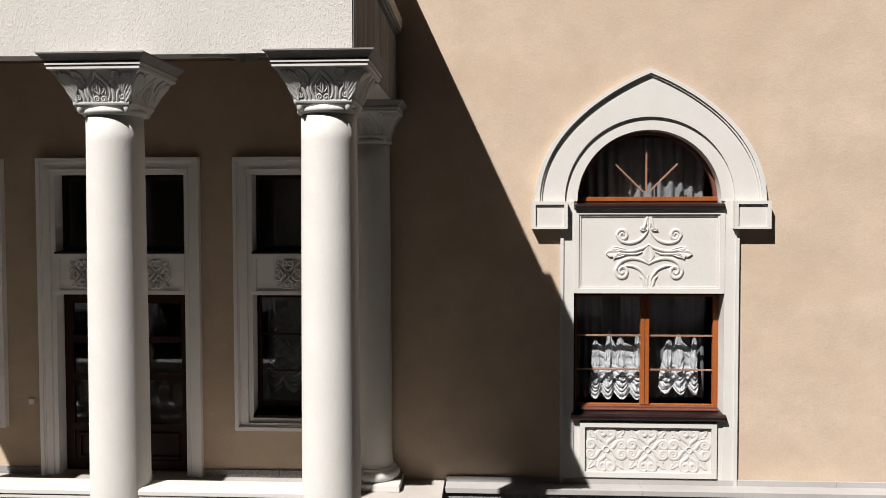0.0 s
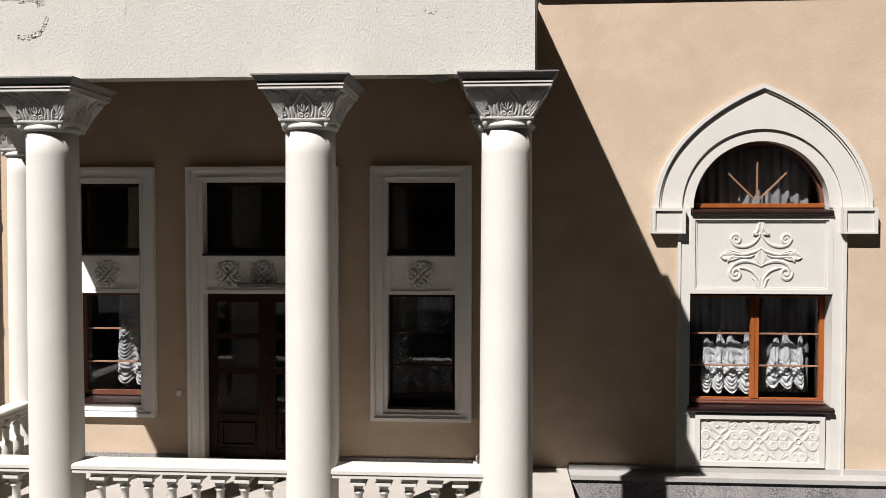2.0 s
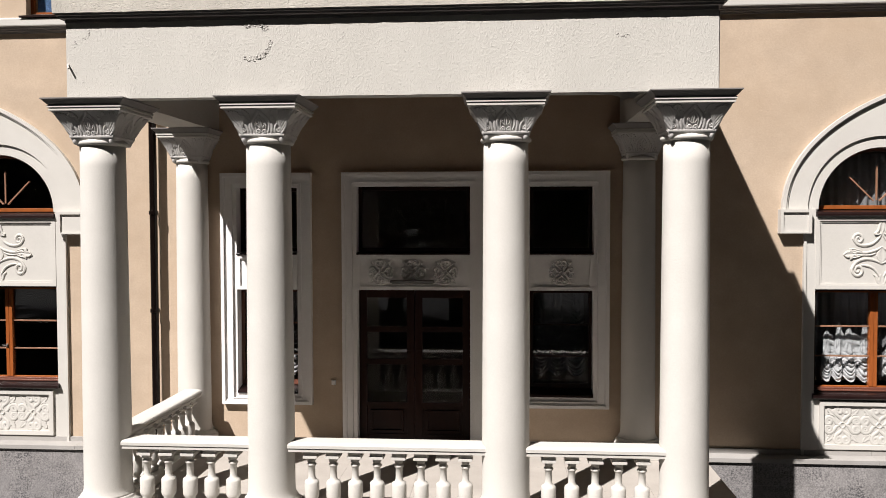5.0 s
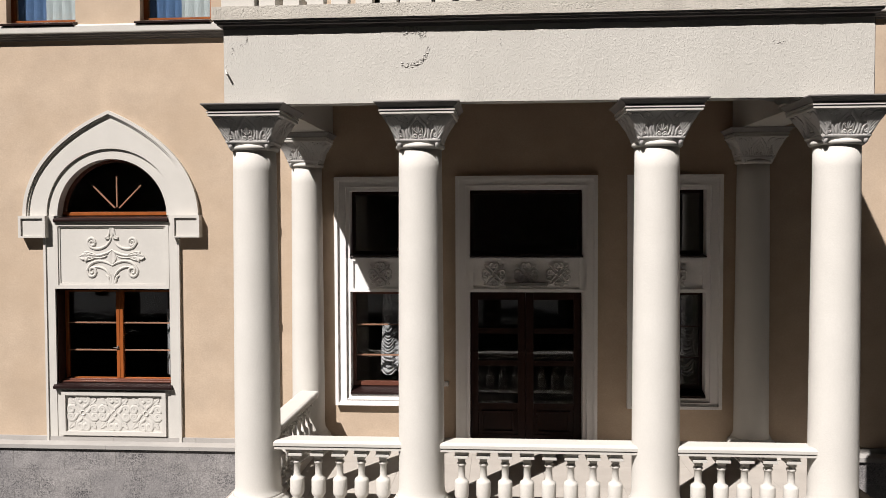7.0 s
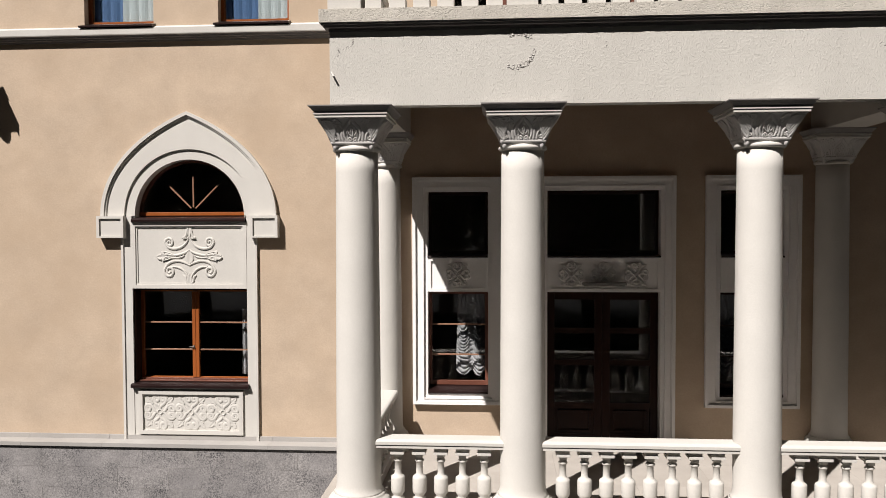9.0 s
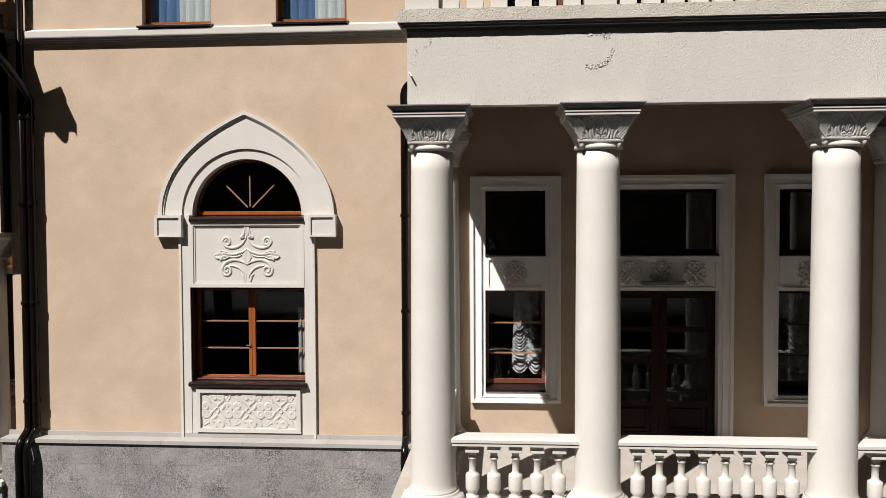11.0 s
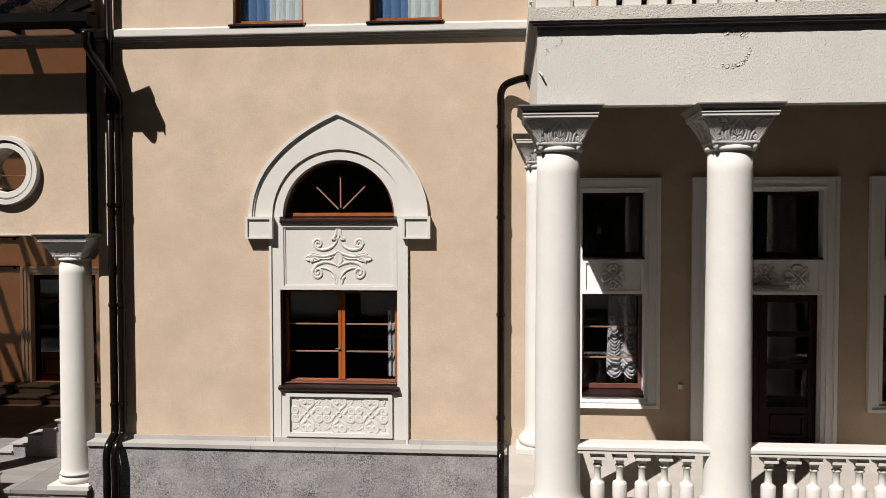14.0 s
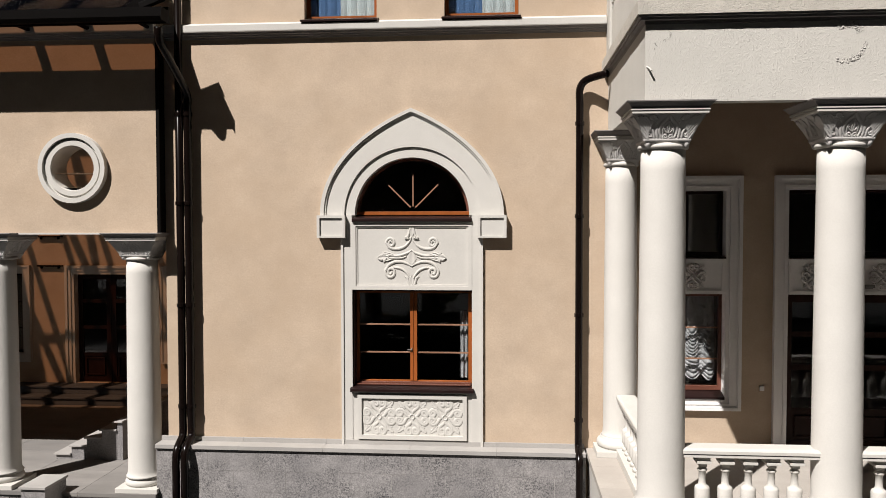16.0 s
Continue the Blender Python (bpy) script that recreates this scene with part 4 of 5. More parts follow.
for k in range(5):
    x0 = -2.34 + 0.936 * k
    bm = bmesh.new()
    for lo, hi, z0, z1 in ((x0, x0 + 0.07, 5.49, 7.98), (x0 + 0.866, x0 + 0.934, 5.49, 7.98), (x0 + 0.07, x0 + 0.866, 5.49, 5.62), (x0 + 0.07, x0 + 0.866, 6.45, 6.52), (x0 + 0.07, x0 + 0.866, 7.90, 7.98)):
        box(bm, lo, hi, 0.12, 0.18, z0, z1)
    fr = part("frame", bm, RED_WOOD, bd)
    pane(fr, x0 + 0.07, x0 + 0.866, 5.62, 6.45, 0.145)
    pane(fr, x0 + 0.07, x0 + 0.866, 6.52, 7.90, 0.145)


# ---- upper windows ----
def upper_window(name, xc, blue, label):
    win = thing(name, (xc, WY, 0), label, "window", kind="structure")
    wood_frame(win, 0.528, 6.207, 8.0, 0.12, OAK, (7.1,), double=False, w=0.05, bottom=0.026)
    bm = bmesh.new()
    extrude_profile(bm, [(0.12, 6.138), (-0.12, 6.100), (-0.135, 6.104), (-0.135, 6.128), (0.12, 6.205)], -0.56, 0.56)
    part("sill", bm, SILL, win, "dark metal sill")
    return win


for (name, xc), blue in zip(UPPER_X.items(), (0.42, 0.5)):
    upper_window(name, xc, blue, "upper window with a vertical slat blind and a dark sill")
    bl = thing("vertical_blind", (xc, WY + 0.24, 6.24), "vertical slat blind, partly blue and partly white", "blind", "upper blinds")
    for i in range(20):
        bm = bmesh.new()
        box(bm, -0.026, 0.026, -0.0015, 0.0015, 0, 1.7)
        s = part("slat", bm, BLIND_BLUE if i / 20 < blue else BLIND_WHITE, bl, loc=(-0.46 + i * 0.049, 0, 0))
        s.rotation_euler = (0, 0, radians(25 + 8 * math.sin(i * 2.1)))


# ---- curtains ----
def ruffled_curtain(w, z0, z1, cols, period, depth, seed):
    """An Austrian blind: full columns that hang smooth above and gather into deep swags below, with a scalloped foot."""
    rnd = random.Random(seed)
    bm = bmesh.new()
    nx, nz = cols * 18, 170
    amp = [rnd.uniform(0.75, 1.25) for _ in range(cols + 1)]
    wide = [rnd.uniform(0.85, 1.15) for _ in range(cols)]
    left = [sum(wide[:c]) / sum(wide) for c in range(cols + 1)]
    lobe = [rnd.uniform(0.04, 0.2) for _ in range(cols)]
    lean = [rnd.uniform(-0.15, 0.3) for _ in range(cols)]
    start = [rnd.uniform(0.12, 0.34) for _ in range(cols + 1)]
    rows = []
    for j in range(nz + 1):
        row = []
        t = j / nz
        for i in range(nx + 1):
            u = i / nx * cols
            c = min(int(u), cols - 1)
            f = u - c
            sag = 4 * f * (1 - f)
            g = min(1, max(0, (t - start[c]) / 0.22))
            g = g * g * (3 - 2 * g)
            z = z1 + (z0 - z1) * t - g * sag * (0.10 + 0.05 * amp[c]) * (1 - 0.5 * t) + lobe[c] * sag ** 0.45 * (1 - t) ** 1.5
            ph = (z1 - z0) * t / (period * (0.85 + 0.3 * amp[c])) + amp[c] + 0.9 * noise.noise(Vector((u * 1.2, t * 5, seed)))
            fold = abs(math.sin(math.pi * ph)) ** 0.6
            y = -(0.022 + 0.02 * g) * amp[c] * sag ** 0.6 - depth * g * fold * (0.25 + 0.75 * sag) + 0.02 * noise.noise(Vector((u * 4, t * 8, seed))) + 0.010 * noise.noise(Vector((u * 11, t * 20, seed)))
            x = left[c] + (left[c + 1] - left[c]) * (0.5 + lean[c] * (1 - t) ** 2 + (f - 0.5) * (1 - 0.08 * g - 0.5 * (1 - t) ** 1.5))
            row.append(bm.verts.new((x * w - w / 2, y, z)))
        rows.append(row)
    for a, b in zip(rows, rows[1:]):
        for i in range(nx):
            bm.faces.new((a[i], a[i + 1], b[i + 1], b[i]))
    return bm


def folded_curtain(w, z0, z1, folds, depth, seed):
    """A plain hanging curtain with upright folds."""
    bm = bmesh.new()
    nx, nz = folds * 8, 12
    rows = []
    for j in range(nz + 1):
        t = j / nz
        rows.append([bm.verts.new((w * (i / nx - 0.5), depth * math.sin(i / nx * folds * 2 * math.pi + 1.2 * noise.noise(Vector((i * 0.2, t * 1.5, seed)))) * (0.6 + 0.4 * t), z1 + (z0 - z1) * t)) for i in range(nx + 1)])
    for a, b in zip(rows, rows[1:]):
        for i in range(nx):
            bm.faces.new((a[i], a[i + 1], b[i + 1], b[i]))
    return bm


def curtain(bm, loc, label, name="curtain", mat=None):
    return tagged(part(name, bm, mat or CURTAIN, loc=loc, smooth=True), label, "curtain", "curtains")


XR = ARCH_X["window_2"]
curtain(ruffled_curtain(0.66, 0.98, 1.54, 4, 0.052, 0.042, 3), (XR - 0.32, WY + 0.36, 0), "white ruffled curtain gathered in swags behind the window")
curtain(ruffled_curtain(0.50, 1.05, 1.52, 3, 0.052, 0.042, 5), (XR + 0.44, WY + 0.36, 0), "white ruffled curtain gathered in swags behind the window")
# dark cloth takes the place of the ruffled curtain's shaded top
curtain(folded_curtain(1.55, 0.9, 2.25, 14, 0.03, 6), (XR, WY + 0.46, 0), "dark grey hanging curtain standing in for the shaded upper curtain", mat=DIM_CLOTH)
curtain(folded_curtain(1.5, 3.36, 4.1, 12, 0.03, 2), (XR, WY + 0.42, 0), "thin grey hanging curtain behind the half-round window", mat=DIM_CLOTH)
curtain(ruffled_curtain(0.46, 1.0, 2.2, 2, 0.055, 0.045, 8), (SIDE_X["window_3"] + 0.17, WY + 0.36, 0), "ruffled curtain in swags behind the portico window, shade in its grey", mat=SHADED_CURTAIN)
curtain(ruffled_curtain(0.74, 1.02, 2.2, 3, 0.055, 0.042, 9), (SIDE_X["window_4"], WY + 0.34, 0), "ruffled curtain behind the portico window, its shade in the dark grey", mat=DIM_CLOTH)
curtain(folded_curtain(0.12, 0.9, 1.9, 2, 0.02, 4), (ARCH_X["window_1"] + 0.74, WY + 0.32, 0), "narrow curtain edge beside the window frame", mat=SHADED_CURTAIN)


# ---- downpipes ----
def downpipe(pts, r, label, collars):
    d = thing("downpipe", pts[-1], label, "downpipe", "downpipes")
    o = Vector(pts[-1])
    bm = bmesh.new()
    tube(bm, [Vector(p) - o for p in pts], r)
    part("pipe", bm, PIPE, d, smooth=True)
    for p in collars:
        bm = bmesh.new()
        lathe(bm, [(r + 0.002, -0.03), (r + 0.012, -0.025), (r + 0.012, 0.025), (r + 0.002, 0.03)], 16)
        part("collar", bm, PIPE, d, loc=Vector(p) - o)
        part("bracket", boxes((-0.012, 0.012, r, WY - p[1], -0.012, 0.012)), PIPE, d, loc=Vector(p) - o)


def arc_path(ctrl, n=8):
    return [tuple(p) for p in smooth_path(ctrl, n)]


PX = -8.255
downpipe(arc_path([(PX + 0.36, 9.10, 5.25), (PX + 0.22, 9.20, 5.235), (PX + 0.07, 9.30, 5.19), (PX, 9.32, 5.07), (PX, 9.32, 4.85)]) + [(PX, 9.32, 0.15)] + arc_path([(PX, 9.32, 0.1), (PX, 9.30, 0.02), (PX, 9.16, -0.10), (PX, 9.10, -0.24), (PX, 9.10, -0.5)]) + [(PX, 9.10, GROUND_Z)], 0.053, "brown-black metal downpipe beside the portico", [(PX, 9.32, z) for z in (0.4, 1.9, 3.3, 4.6)])
for dx, head in ((-14.06, [(-14.06, 9.33, 9.2)]), (-13.93, arc_path([(-14.03, 8.60, 5.90), (-14.03, 8.62, 5.74), (-14.01, 8.72, 5.62), (-13.95, 9.20, 5.22), (-13.93, 9.33, 5.06), (-13.93, 9.33, 4.9)], 5))):
    downpipe(head + [(dx, 9.33, 0.22)] + arc_path([(dx, 9.33, 0.14), (dx, 9.30, 0.05), (dx - 0.01, 9.14, -0.08), (dx - 0.01, 9.08, -0.24), (dx - 0.01, 9.08, -0.5)]) + [(dx - 0.01, 9.08, GROUND_Z)], 0.056, "glossy brown-black metal downpipe at the wall corner", [(dx, 9.33, z) for z in (0.5, 2.0, 3.5, 4.8)])

# ---- side porch ----
PWY = 9.27
RX, RZ = -15.64, 4.02
porch_wall = tagged(part("wall_porch", wall_sheet(-24.0, -14.34, 3.07, 6.14, PWY, 0.36, [(RX - math.sqrt(0.49 ** 2 - max(abs(z), abs(z + 0.07)) ** 2), RX + math.sqrt(0.49 ** 2 - max(abs(z), abs(z + 0.07)) ** 2), RZ + z, RZ + z + 0.07) for z in [-0.42 + 0.07 * k for k in range(12)]]), STUCCO), "beige stucco wall of the side porch, sunlit", "wall", kind="structure")
tagged(part("trim", boxes((-24.0, -14.32, PWY - 0.02, PWY + 0.38, 3.045, 3.068)), WHITE), "thin white edge under the porch wall", "moulding", kind="structure")
# dark sheet added over the end face, where only shade falls
tagged(part("corner_flashing", boxes((-14.339, -14.33, PWY - 0.012, WY - 0.005, 3.07, 6.07), (-14.38, -14.3395, PWY - 0.012, PWY - 0.002, 3.07, 6.07)), DARK_STEEL), "dark strip standing in for shade on the porch wall end", "flashing")
rw = thing("window_7", (RX, PWY, RZ), "round unglazed window with a white moulded ring", "window", kind="structure")
rw.scale = (1.024, 1.0, 1.024)
bm = bmesh.new()
prof = [(0.315, 0.36), (0.315, -0.03), (0.325, -0.06), (0.40, -0.06), (0.405, -0.035), (0.43, -0.035), (0.435, -0.09), (0.50, -0.09), (0.505, 0.0), (0.505, 0.36)]
seg = 56
rings = [[bm.verts.new((r * math.cos(2 * math.pi * i / seg), y, r * math.sin(2 * math.pi * i / seg))) for i in range(seg)] for r, y in prof]
for a, b in zip(rings, rings[1:] + rings[:1]):
    for i in range(seg):
        bm.faces.new((a[i], a[(i + 1) % seg], b[(i + 1) % seg], b[i]))
part("ring", bm, WHITE, rw)

PBY = 15.3          # porch back wall
PFZ = -0.77         # porch floor
PDX = -18.27
tagged(part("wall_porch_back", wall_sheet(-24.0, -14.37, GROUND_Z, 9.6, PBY, 0.3, [(PDX - 0.8, PDX + 0.8, -0.43, 2.06), (-21.3, -20.25, 0.22, 2.06), (-16.845, -15.795, 0.22, 2.06)]), STUCCO), "beige stucco back wall of the side porch", "wall", kind="structure")
tagged(part("wall_porch_west", boxes((-24.3, -24.0, PWY, PBY, GROUND_Z, 9.6)), STUCCO), "beige stucco end wall of the side porch", "wall", kind="structure")
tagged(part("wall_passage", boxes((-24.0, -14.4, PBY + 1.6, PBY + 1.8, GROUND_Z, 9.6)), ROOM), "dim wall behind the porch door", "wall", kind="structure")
pd = thing("door_2", (PDX, PBY, 0), "dark red wooden porch door with small glazed panes", "door", kind="structure")
bm = bmesh.new()
for s in (-1, 1):
    for a, b, y in ((0.98, 0.92, -0.08), (0.92, 0.85, -0.055), (0.85, 0.78, -0.03)):
        lo, hi = sorted((s * a, s * b))
        box(bm, lo, hi, y, 0.2, -0.43, 2.06 + a - 0.8)
for a, b, y in ((0.98, 0.92, -0.08), (0.92, 0.85, -0.055), (0.85, 0.78, -0.03)):
    box(bm, -b, b, y, 0.2, 2.06 + b - 0.8, 2.06 + a - 0.8)
part("architrave", bm, WHITE, pd, "white stepped architrave")
for a, b in ((-0.778, -0.003), (0.003, 0.778)):
    door_leaf(pd, a, b, -0.425, 2.035, 0.14, (0.2, 0.82, 1.42), 0.2, MAHOGANY)
for name, x in (("window_8", -20.775), ("window_9", -16.32)):
    pw = thing(name, (x, PBY, 0), "white-framed porch window with dark glass", "window", kind="structure")
    bm = bmesh.new()
    sunk_frame(bm, 0.66, 0.08, 2.20, 0.145, -0.06, 0.1)
    sunk_frame(bm, 0.70, 0.04, 2.24, 0.0395, -0.085, 0.1)
    part("architrave", bm, WHITE, pw, "white architrave")
    wood_frame(pw, 0.51, 0.23, 2.05, 0.12, MAHOGANY, (1.4, 0.8), double=True, w=0.05, bottom=0.06)

stone = thing("porch_floor", (0, 0, 0), "grey stone slab floor of the side porch", "floor", kind="structure")
part("bed", boxes((-24.0, -14.4, 9.16, PBY, GROUND_Z, PFZ - 0.065)), GRANITE, stone)
for i in range(8):
    for j in range(6):
        x0, y0 = -24.0 + 1.2 * i, 9.12 + 1.03 * j
        part("slab", boxes((x0 + 0.002, x0 + 1.198, y0 + 0.002, y0 + 1.028, PFZ - 0.06, PFZ), bevel=0.004), PORCH_STONE, stone)
steps = thing("door_steps", (PDX, PBY, PFZ), "two dark slate steps before the porch door", "steps")
for k in range(2):
    part("step", boxes((-5.6, 3.8, -0.75 + 0.36 * k, 0, 0.17 * k + 0.002, 0.17 * k + 0.13), bevel=0.004), SLATE, steps)
    part("tread", boxes((-5.6, 3.8, -0.78 + 0.36 * k, 0, 0.17 * k + 0.132, 0.17 * k + 0.17), bevel=0.006), SLATE, steps)
fl = thing("side_steps", (-16.86, 10.73, PFZ), "grey stone flight of side steps with pale treads", "steps")
for k in range(5):
    x0 = 0.268 * k
    x1 = 1.17 if k == 4 else x0 + 0.268
    top = 0.105 + 0.14 * k
    part("riser", boxes((x0, x1 - 0.002, 0, 2.3, 0, top - 0.03), bevel=0.003), GRANITE, fl)
    part("tread", boxes((x0 - 0.03, x1 - (0.004 if k < 4 else -0.01), -0.035, 2.3, top - 0.029, top), bevel=0.004), LEDGE, fl)
fs = thing("porch_steps", (-15.40, 9.12, GROUND_Z), "pale stone steps down from the side porch", "steps")
for k in range(5):
    y1 = -0.002 - 0.30 * (4 - k)
    part("step", boxes((-0.42, 0.40, y1 - 0.30, y1, 0, 0.145 * (k + 1) - 0.03), bevel=0.004), GRANITE, fs)
    part("tread", boxes((-0.42, 0.40, y1 - 0.33, y1, 0.145 * (k + 1) - 0.029, 0.145 * (k + 1)), bevel=0.005), LEDGE, fs)
ck = thing("cheek_block", (-16.02, 8.97, GROUND_Z), "low grey stone block with a pale cap beside the porch steps", "block")
part("body", boxes((-0.18, 0.18, -0.27, 0.28, 0, 1.06), bevel=0.004), GRANITE, ck)
part("cap", boxes((-0.20, 0.20, -0.30, 0.30, 1.061, 1.10), bevel=0.005), LEDGE, ck)
for x in (-14.71, -16.95):
    pp = thing("pedestal", (x, 9.46, GROUND_Z), "square grey stone pedestal under a porch column", "pedestal", "porch pedestals")
    part("body", boxes((-0.30, 0.27, -0.31, 0.3, 0.2, PFZ - GROUND_Z - 0.005), bevel=0.004), GRANITE, pp)
    part("foot", boxes((-0.34, 0.27, -0.35, 0.3, 0, 0.1995), bevel=0.006), LEDGE, pp)

for z in (2.89, 2.23):
    sh = thing("wall_shelf", (-19.6, PBY, z), "thin dark metal ledge fixed to the porch back wall", "shelf", "porch wall ledges")
    part("plate", boxes((-0.29, 0.29, -0.09, -0.001, -0.015, 0.015), bevel=0.003), DARK_STEEL, sh)
    for dx in (-0.2, 0.2):
        part("bracket", boxes((dx - 0.012, dx + 0.012, -0.07, -0.001, -0.06, -0.0155)), DARK_STEEL, sh)

# canopy of bronze sheets on dark steel over the porch
SLOPE = math.tan(radians(35))
cy0, cz0, cy1 = 8.55, 6.14, 12.3
cz1 = cz0 + (cy1 - cy0) * SLOPE
canopy = thing("canopy", (-15.5, 8.55, 6.0), "porch canopy of glossy bronze sheets on dark steel bars", "canopy")
co = Vector((-15.5, 8.55, 6.0))


def canopy_part(name, bm, mat, label=""):
    bmesh.ops.translate(bm, verts=bm.verts, vec=-co)
    return part(name, bm, mat, canopy, label)


xs = [-14.42 - 0.88 * i for i in range(11)]
for a, b in zip(xs[1:], xs):
    for (ya, za, yb, zb) in ((cy0, cz0, cy1, cz1), (cy1, cz1, PBY, cz1 - (PBY - cy1) * 0.25)):
        bm = bmesh.new()
        v = [bm.verts.new(p) for p in ((a, ya, za), (b, ya, za), (b, yb, zb), (a, yb, zb))]
        bm.faces.new(v)
        bmesh.ops.solidify(bm, geom=bm.faces[:], thickness=0.006)
        canopy_part("sheet", bm, BRONZE, "glossy bronze tinted sheet")
bm = bmesh.new()
v = [bm.verts.new(p) for p in ((-14.42, cy0, cz0), (-14.125, cy0, cz0), (-14.125, 9.25, cz0 + 0.70 * SLOPE), (-14.42, 9.25, cz0 + 0.70 * SLOPE))]
bm.faces.new(v)
bmesh.ops.solidify(bm, geom=bm.faces[:], thickness=0.008)
canopy_part("verge_flashing", bm, DARK_STEEL, "dark steel verge flashing")

bm = bmesh.new()
box(bm, -0.17, 0.17, -0.05, 0.05, -0.04, 0.04, bevel=0.008)
bmesh.ops.rotate(bm, verts=bm.verts, cent=(0, 0, 0), matrix=Matrix.Rotation(radians(-20), 3, "Y"))
bmesh.ops.translate(bm, verts=bm.verts, vec=(-14.02, cy0 - 0.06, 6.185))
canopy_part("edge_cap", bm, DARK_STEEL, "folded dark steel edge cap")


def beam_between(bm, p, q, w, h):
    p, q = Vector(p), Vector(q)
    d = (q - p)
    m = Matrix.Translation(p) @ d.to_track_quat("X", "Z").to_matrix().to_4x4()
    k = len(bm.verts)
    box(bm, 0, d.length, -w / 2, w / 2, -h / 2, h / 2)
    bm.verts.ensure_lookup_table()
    for vv in bm.verts[k:]:
        vv.co = m @ vv.co


for x in xs:
    bm = bmesh.new()
    beam_between(bm, (x, cy0, cz0 - 0.05), (x, cy1, cz1 - 0.05), 0.12, 0.08)
    canopy_part("rafter", bm, DARK_STEEL)
for k, (yy, zz) in enumerate(((cy1, cz1 - 0.1), (10.4, cz0 + (10.4 - cy0) * SLOPE - 0.14))):
    bm = bmesh.new()
    beam_between(bm, (-24.0, yy, zz), (-14.42, yy, zz), 0.1, 0.1)
    canopy_part("purlin", bm, DARK_STEEL)
for a, b in zip(xs[1::2], xs[2::2]):
    bm = bmesh.new()
    beam_between(bm, (a, cy0 + 0.6, cz0 + 0.6 * SLOPE - 0.12), (b, cy1, cz1 - 0.12), 0.17, 0.06)
    canopy_part("brace", bm, DARK_STEEL)
    bm = bmesh.new()
    beam_between(bm, (b, cy0 + 0.6, cz0 + 0.6 * SLOPE - 0.14), (a, cy1, cz1 - 0.14), 0.17, 0.06)
    canopy_part("brace", bm, DARK_STEEL)
fa = canopy_part("fascia", boxes((-24.0, -13.812, cy0 - 0.02, cy0 + 0.03, 5.915, cz0 - 0.012)), DARK_STEEL, "dark steel fascia")
bm = bmesh.new()
gut = [(0.0, 5.86), (-0.015, 5.86), (-0.015, 5.78), (-0.05, 5.725), (-0.10, 5.715), (-0.145, 5.75), (-0.155, 5.86), (-0.17, 5.86), (-0.165, 5.74), (-0.11, 5.70), (-0.045, 5.705), (0.0, 5.77)]
extrude_profile(bm, [(1.4 * y, z + 0.21) for y, z in gut], -24.0, -13.812)
box(bm, -13.812, -13.806, -0.238, 0.0, 5.90, 6.075)
bmesh.ops.translate(bm, verts=bm.verts, vec=(0, cy0 - 0.021, 0))
canopy_part("gutter", bm, DARK_STEEL, "dark metal gutter")
for i in range(11):
    bm = bmesh.new()
    x = -14.3 - 0.88 * i
    box(bm, x - 0.02, x + 0.02, cy0 + 0.031, PWY - 0.29, 5.95, 5.985)
    canopy_part("bracket", bm, DARK_STEEL)

canopy.location, canopy.scale = (-15.664, 8.73, 6.066), (1.024, 1.024, 1.024)

# ---- marks on the rough plaster ----
marks = thing("plaster_damage", (0, EY, 0), "chipped patch of bare plaster on the white beam", "damage")


def crumble(x0, x1, z0, z1, arcs, seed, deep=0.012, step=0.0065):
    """A lumpy skin of broken plaster that follows some arcs and sinks into the beam around them."""
    nx, nz = round((x1 - x0) / step), round((z1 - z0) / step)
    verts, faces = [], []
    for j in range(nz + 1):
        for i in range(nx + 1):
            x, z = x0 + (x1 - x0) * i / nx, z0 + (z1 - z0) * j / nz
            m = 0.0
            for cx, cz, r, a0, a1, w in arcs:
                a = math.degrees(math.atan2(z - cz, x - cx))
                mid, half = (a0 + a1) / 2, (a1 - a0) / 2
                along = max(0.0, 1 - max(0.0, abs((a - mid + 180) % 360 - 180) - half) / 14)
                m = max(m, along * math.exp(-((math.hypot(x - cx, z - cz) - r * (1 + 0.1 * noise.noise(Vector((x * 9, z * 9, seed))))) / w) ** 2))
            lump = 0.5 + 0.55 * noise.noise(Vector((x * 38, z * 38, seed))) + 0.5 * noise.noise(Vector((x * 90, z * 90, seed)))
            verts.append((x, 0.007 - (deep + 0.007) * min(1.0, m * 1.5) * lump, z))
    for j in range(nz):
        for i in range(nx):
            k = j * (nx + 1) + i
            faces.append((k, k + 1, k + nx + 2, k + nx + 1))
    me = bpy.data.meshes.new("loose_crust")
    me.from_pydata(verts, [], faces)
    me.materials.append(CRUMBLED)
    ob = new("loose_crust", me)
    ob.parent = marks


crumble(-6.08, -5.50, 4.79, 5.25, [(-5.87, 5.06, 0.215, -105, -12, 0.03), (-5.84, 5.03, 0.18, 45, 115, 0.05)], 1)
crumble(-7.80, -7.50, 4.98, 5.22, [(-7.68, 5.17, 0.09, -75, 5, 0.018), (-7.76, 5.03, 0.03, -90, 90, 0.012)], 3, 0.008)
crumble(-2.26, -1.92, 4.93, 5.16, [(-2.09, 5.10, 0.09, -140, -30, 0.02)], 4, 0.008)
crumble(-4.99, -4.85, 5.00, 5.13, [(-4.93, 5.08, 0.03, -100, 60, 0.01)], 8, 0.007)
bm = bmesh.new()
rnd = random.Random(4)
top, bot = [], []
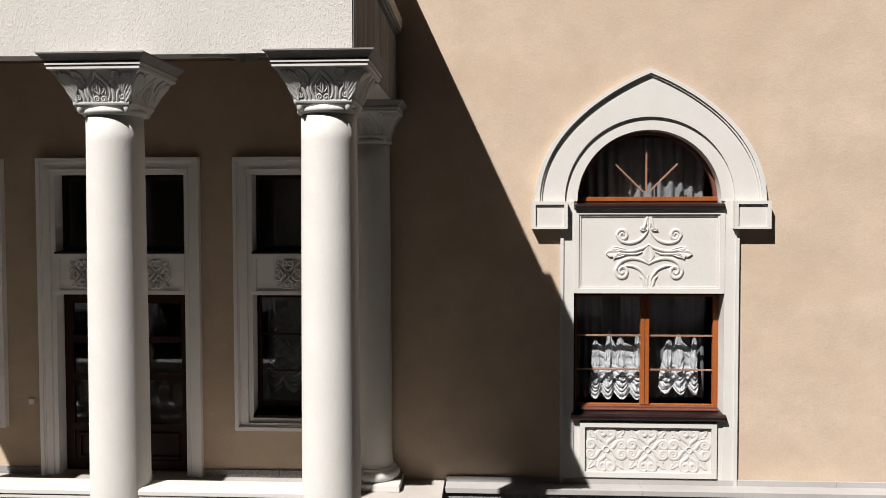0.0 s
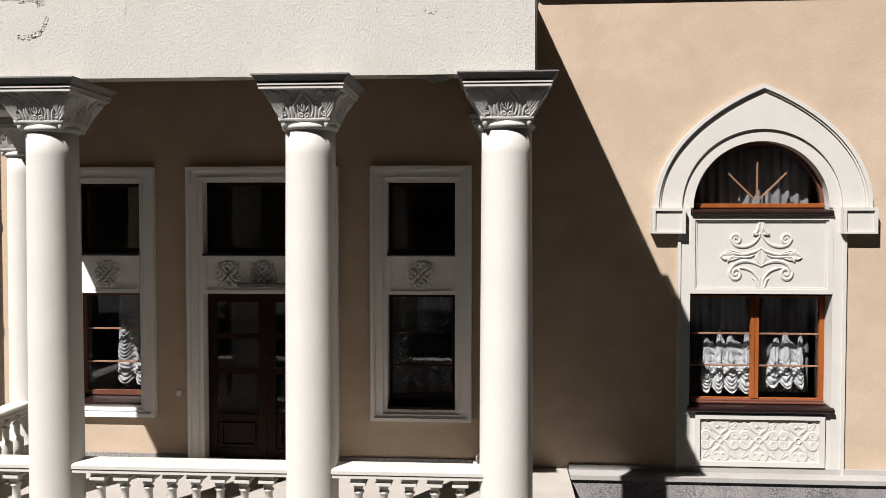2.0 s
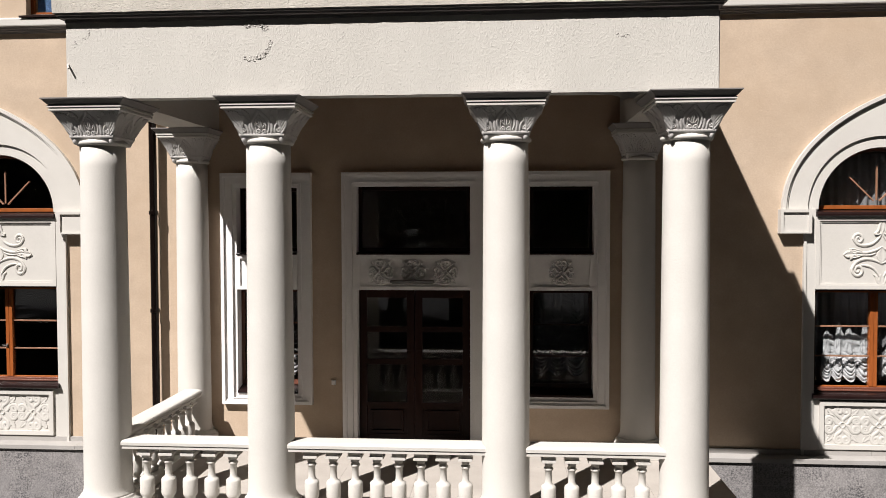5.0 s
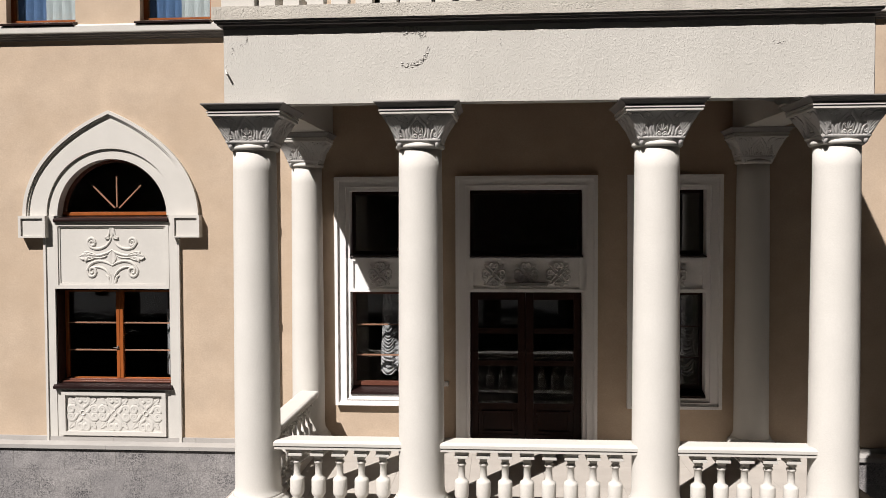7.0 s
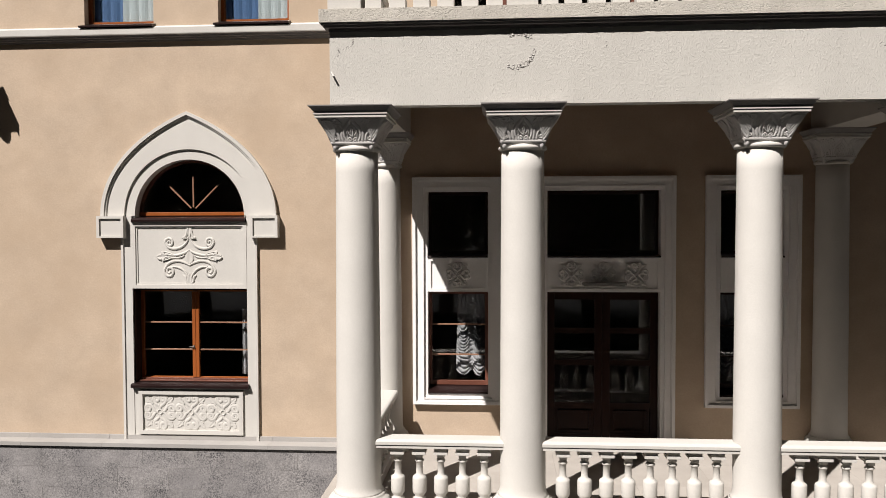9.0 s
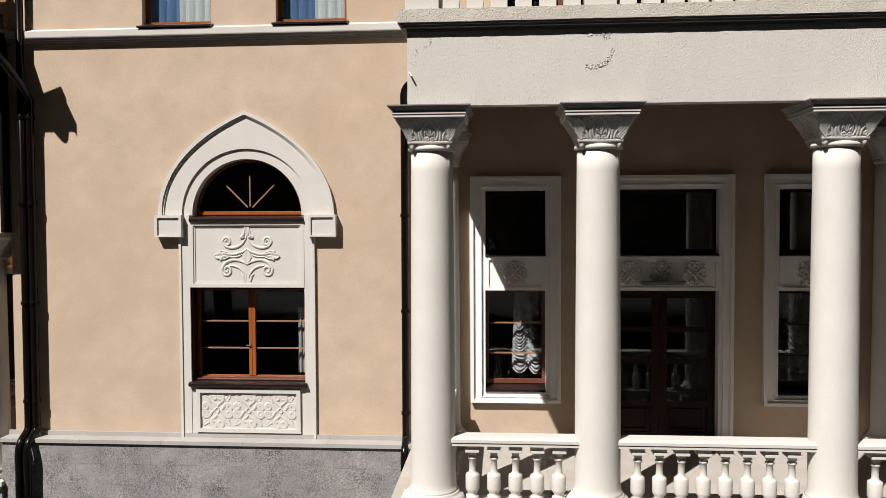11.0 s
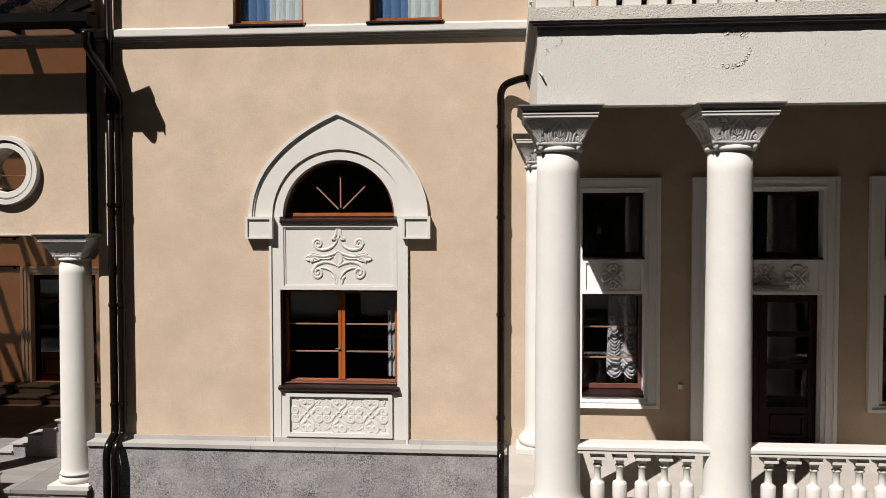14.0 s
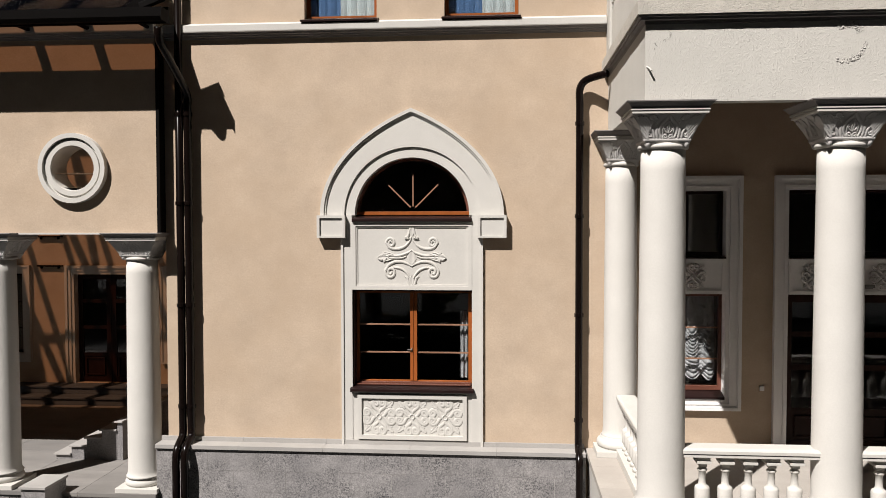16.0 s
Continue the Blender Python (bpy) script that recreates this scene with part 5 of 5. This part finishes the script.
for i in range(13):
    x = -2.5 + 0.052 * i
    top.append(bm.verts.new((x, EY + 0.02, 4.47)))
    bot.append(bm.verts.new((x + 0.01, EY + 0.05, 4.452 - rnd.uniform(0.004, 0.016) * (1 + 6 * math.exp(-((i - 9) / 1.6) ** 2)))))
for i in range(12):
    bm.faces.new((top[i], top[i + 1], bot[i + 1], bot[i]))
bmesh.ops.solidify(bm, geom=bm.faces[:], thickness=0.02)
tagged(part("loose_plaster", bm, ROUGH_WHITE), "ragged loose plaster under the white beam", "damage")


bm = bmesh.new()
tube(bm, [(0, 0, 0), (0.015, -0.04, -0.015), (0.035, -0.065, -0.05)], 0.01, 8)
tagged(part("wall_peg", bm, WHITE, loc=(-7.825, EY + 0.004, 4.82)), "short white metal peg on the corner of the beam", "peg")


# ---- trees across the forecourt, seen in the window glass and enlarged to block sky light ----
def tree(seed):
    rnd = random.Random(seed)
    t = thing("tree", (0, 0, 0), "broad leafy tree standing across the forecourt", "tree", "forecourt trees")
    bm = bmesh.new()
    tube(bm, [(0, 0, 0), (0.1, 0.05, 1.5), (0.05, 0.1, 3.2), (0.0, 0.0, 6.5)], 0.22, 10)
    for k in range(7):
        a = k * 0.9
        z = 2.6 + 0.5 * k
        tube(bm, [(0, 0, z), (1.1 * math.cos(a), 1.1 * math.sin(a), z + 0.9), (2.3 * math.cos(a), 2.3 * math.sin(a), z + 1.5)], 0.07, 6)
    part("trunk", bm, BARK, t)
    verts, faces = [], []
    for c in range(70):
        a, r = rnd.uniform(0, 6.28), 3.0 * math.sqrt(rnd.random())
        cz = rnd.uniform(1.6, 9.0)
        r *= 1.0 - 0.55 * max(0, (cz - 4.5) / 4.5)
        cc = Vector((r * math.cos(a), r * math.sin(a), cz))
        for _ in range(70):
            p = cc + Vector((rnd.gauss(0, 0.42), rnd.gauss(0, 0.42), rnd.gauss(0, 0.34)))
            q = Euler((rnd.uniform(0, 6.3), rnd.uniform(0, 6.3), rnd.uniform(0, 6.3))).to_matrix()
            s = rnd.uniform(0.10, 0.19)
            k = len(verts)
            verts += [p + q @ Vector(v) * s for v in ((-0.5, -1, 0), (0.5, -1, 0.1), (0.55, 0.6, 0), (0, 1.2, 0.1), (-0.55, 0.6, 0))]
            faces.append((k, k + 1, k + 2, k + 3, k + 4))
    me = bpy.data.meshes.new("crown")
    me.from_pydata(verts, [], faces)
    me.materials.append(LEAF)
    o = new("crown", me)
    o.parent = t
    return t


t1 = tree(5)
t1.location = (-46, -17, GROUND_Z)
# scaled up and set in two close rows to cut the sky's fill
t1.scale = (1.9, 1.9, 2.25)
for i in range(1, 24):
    copy_thing(t1, pose(-46 + 3.7 * i, (-15 if i % 2 else -20) + 1.5 * math.sin(i * 2.3), GROUND_Z, 0, 0, 70 * i))
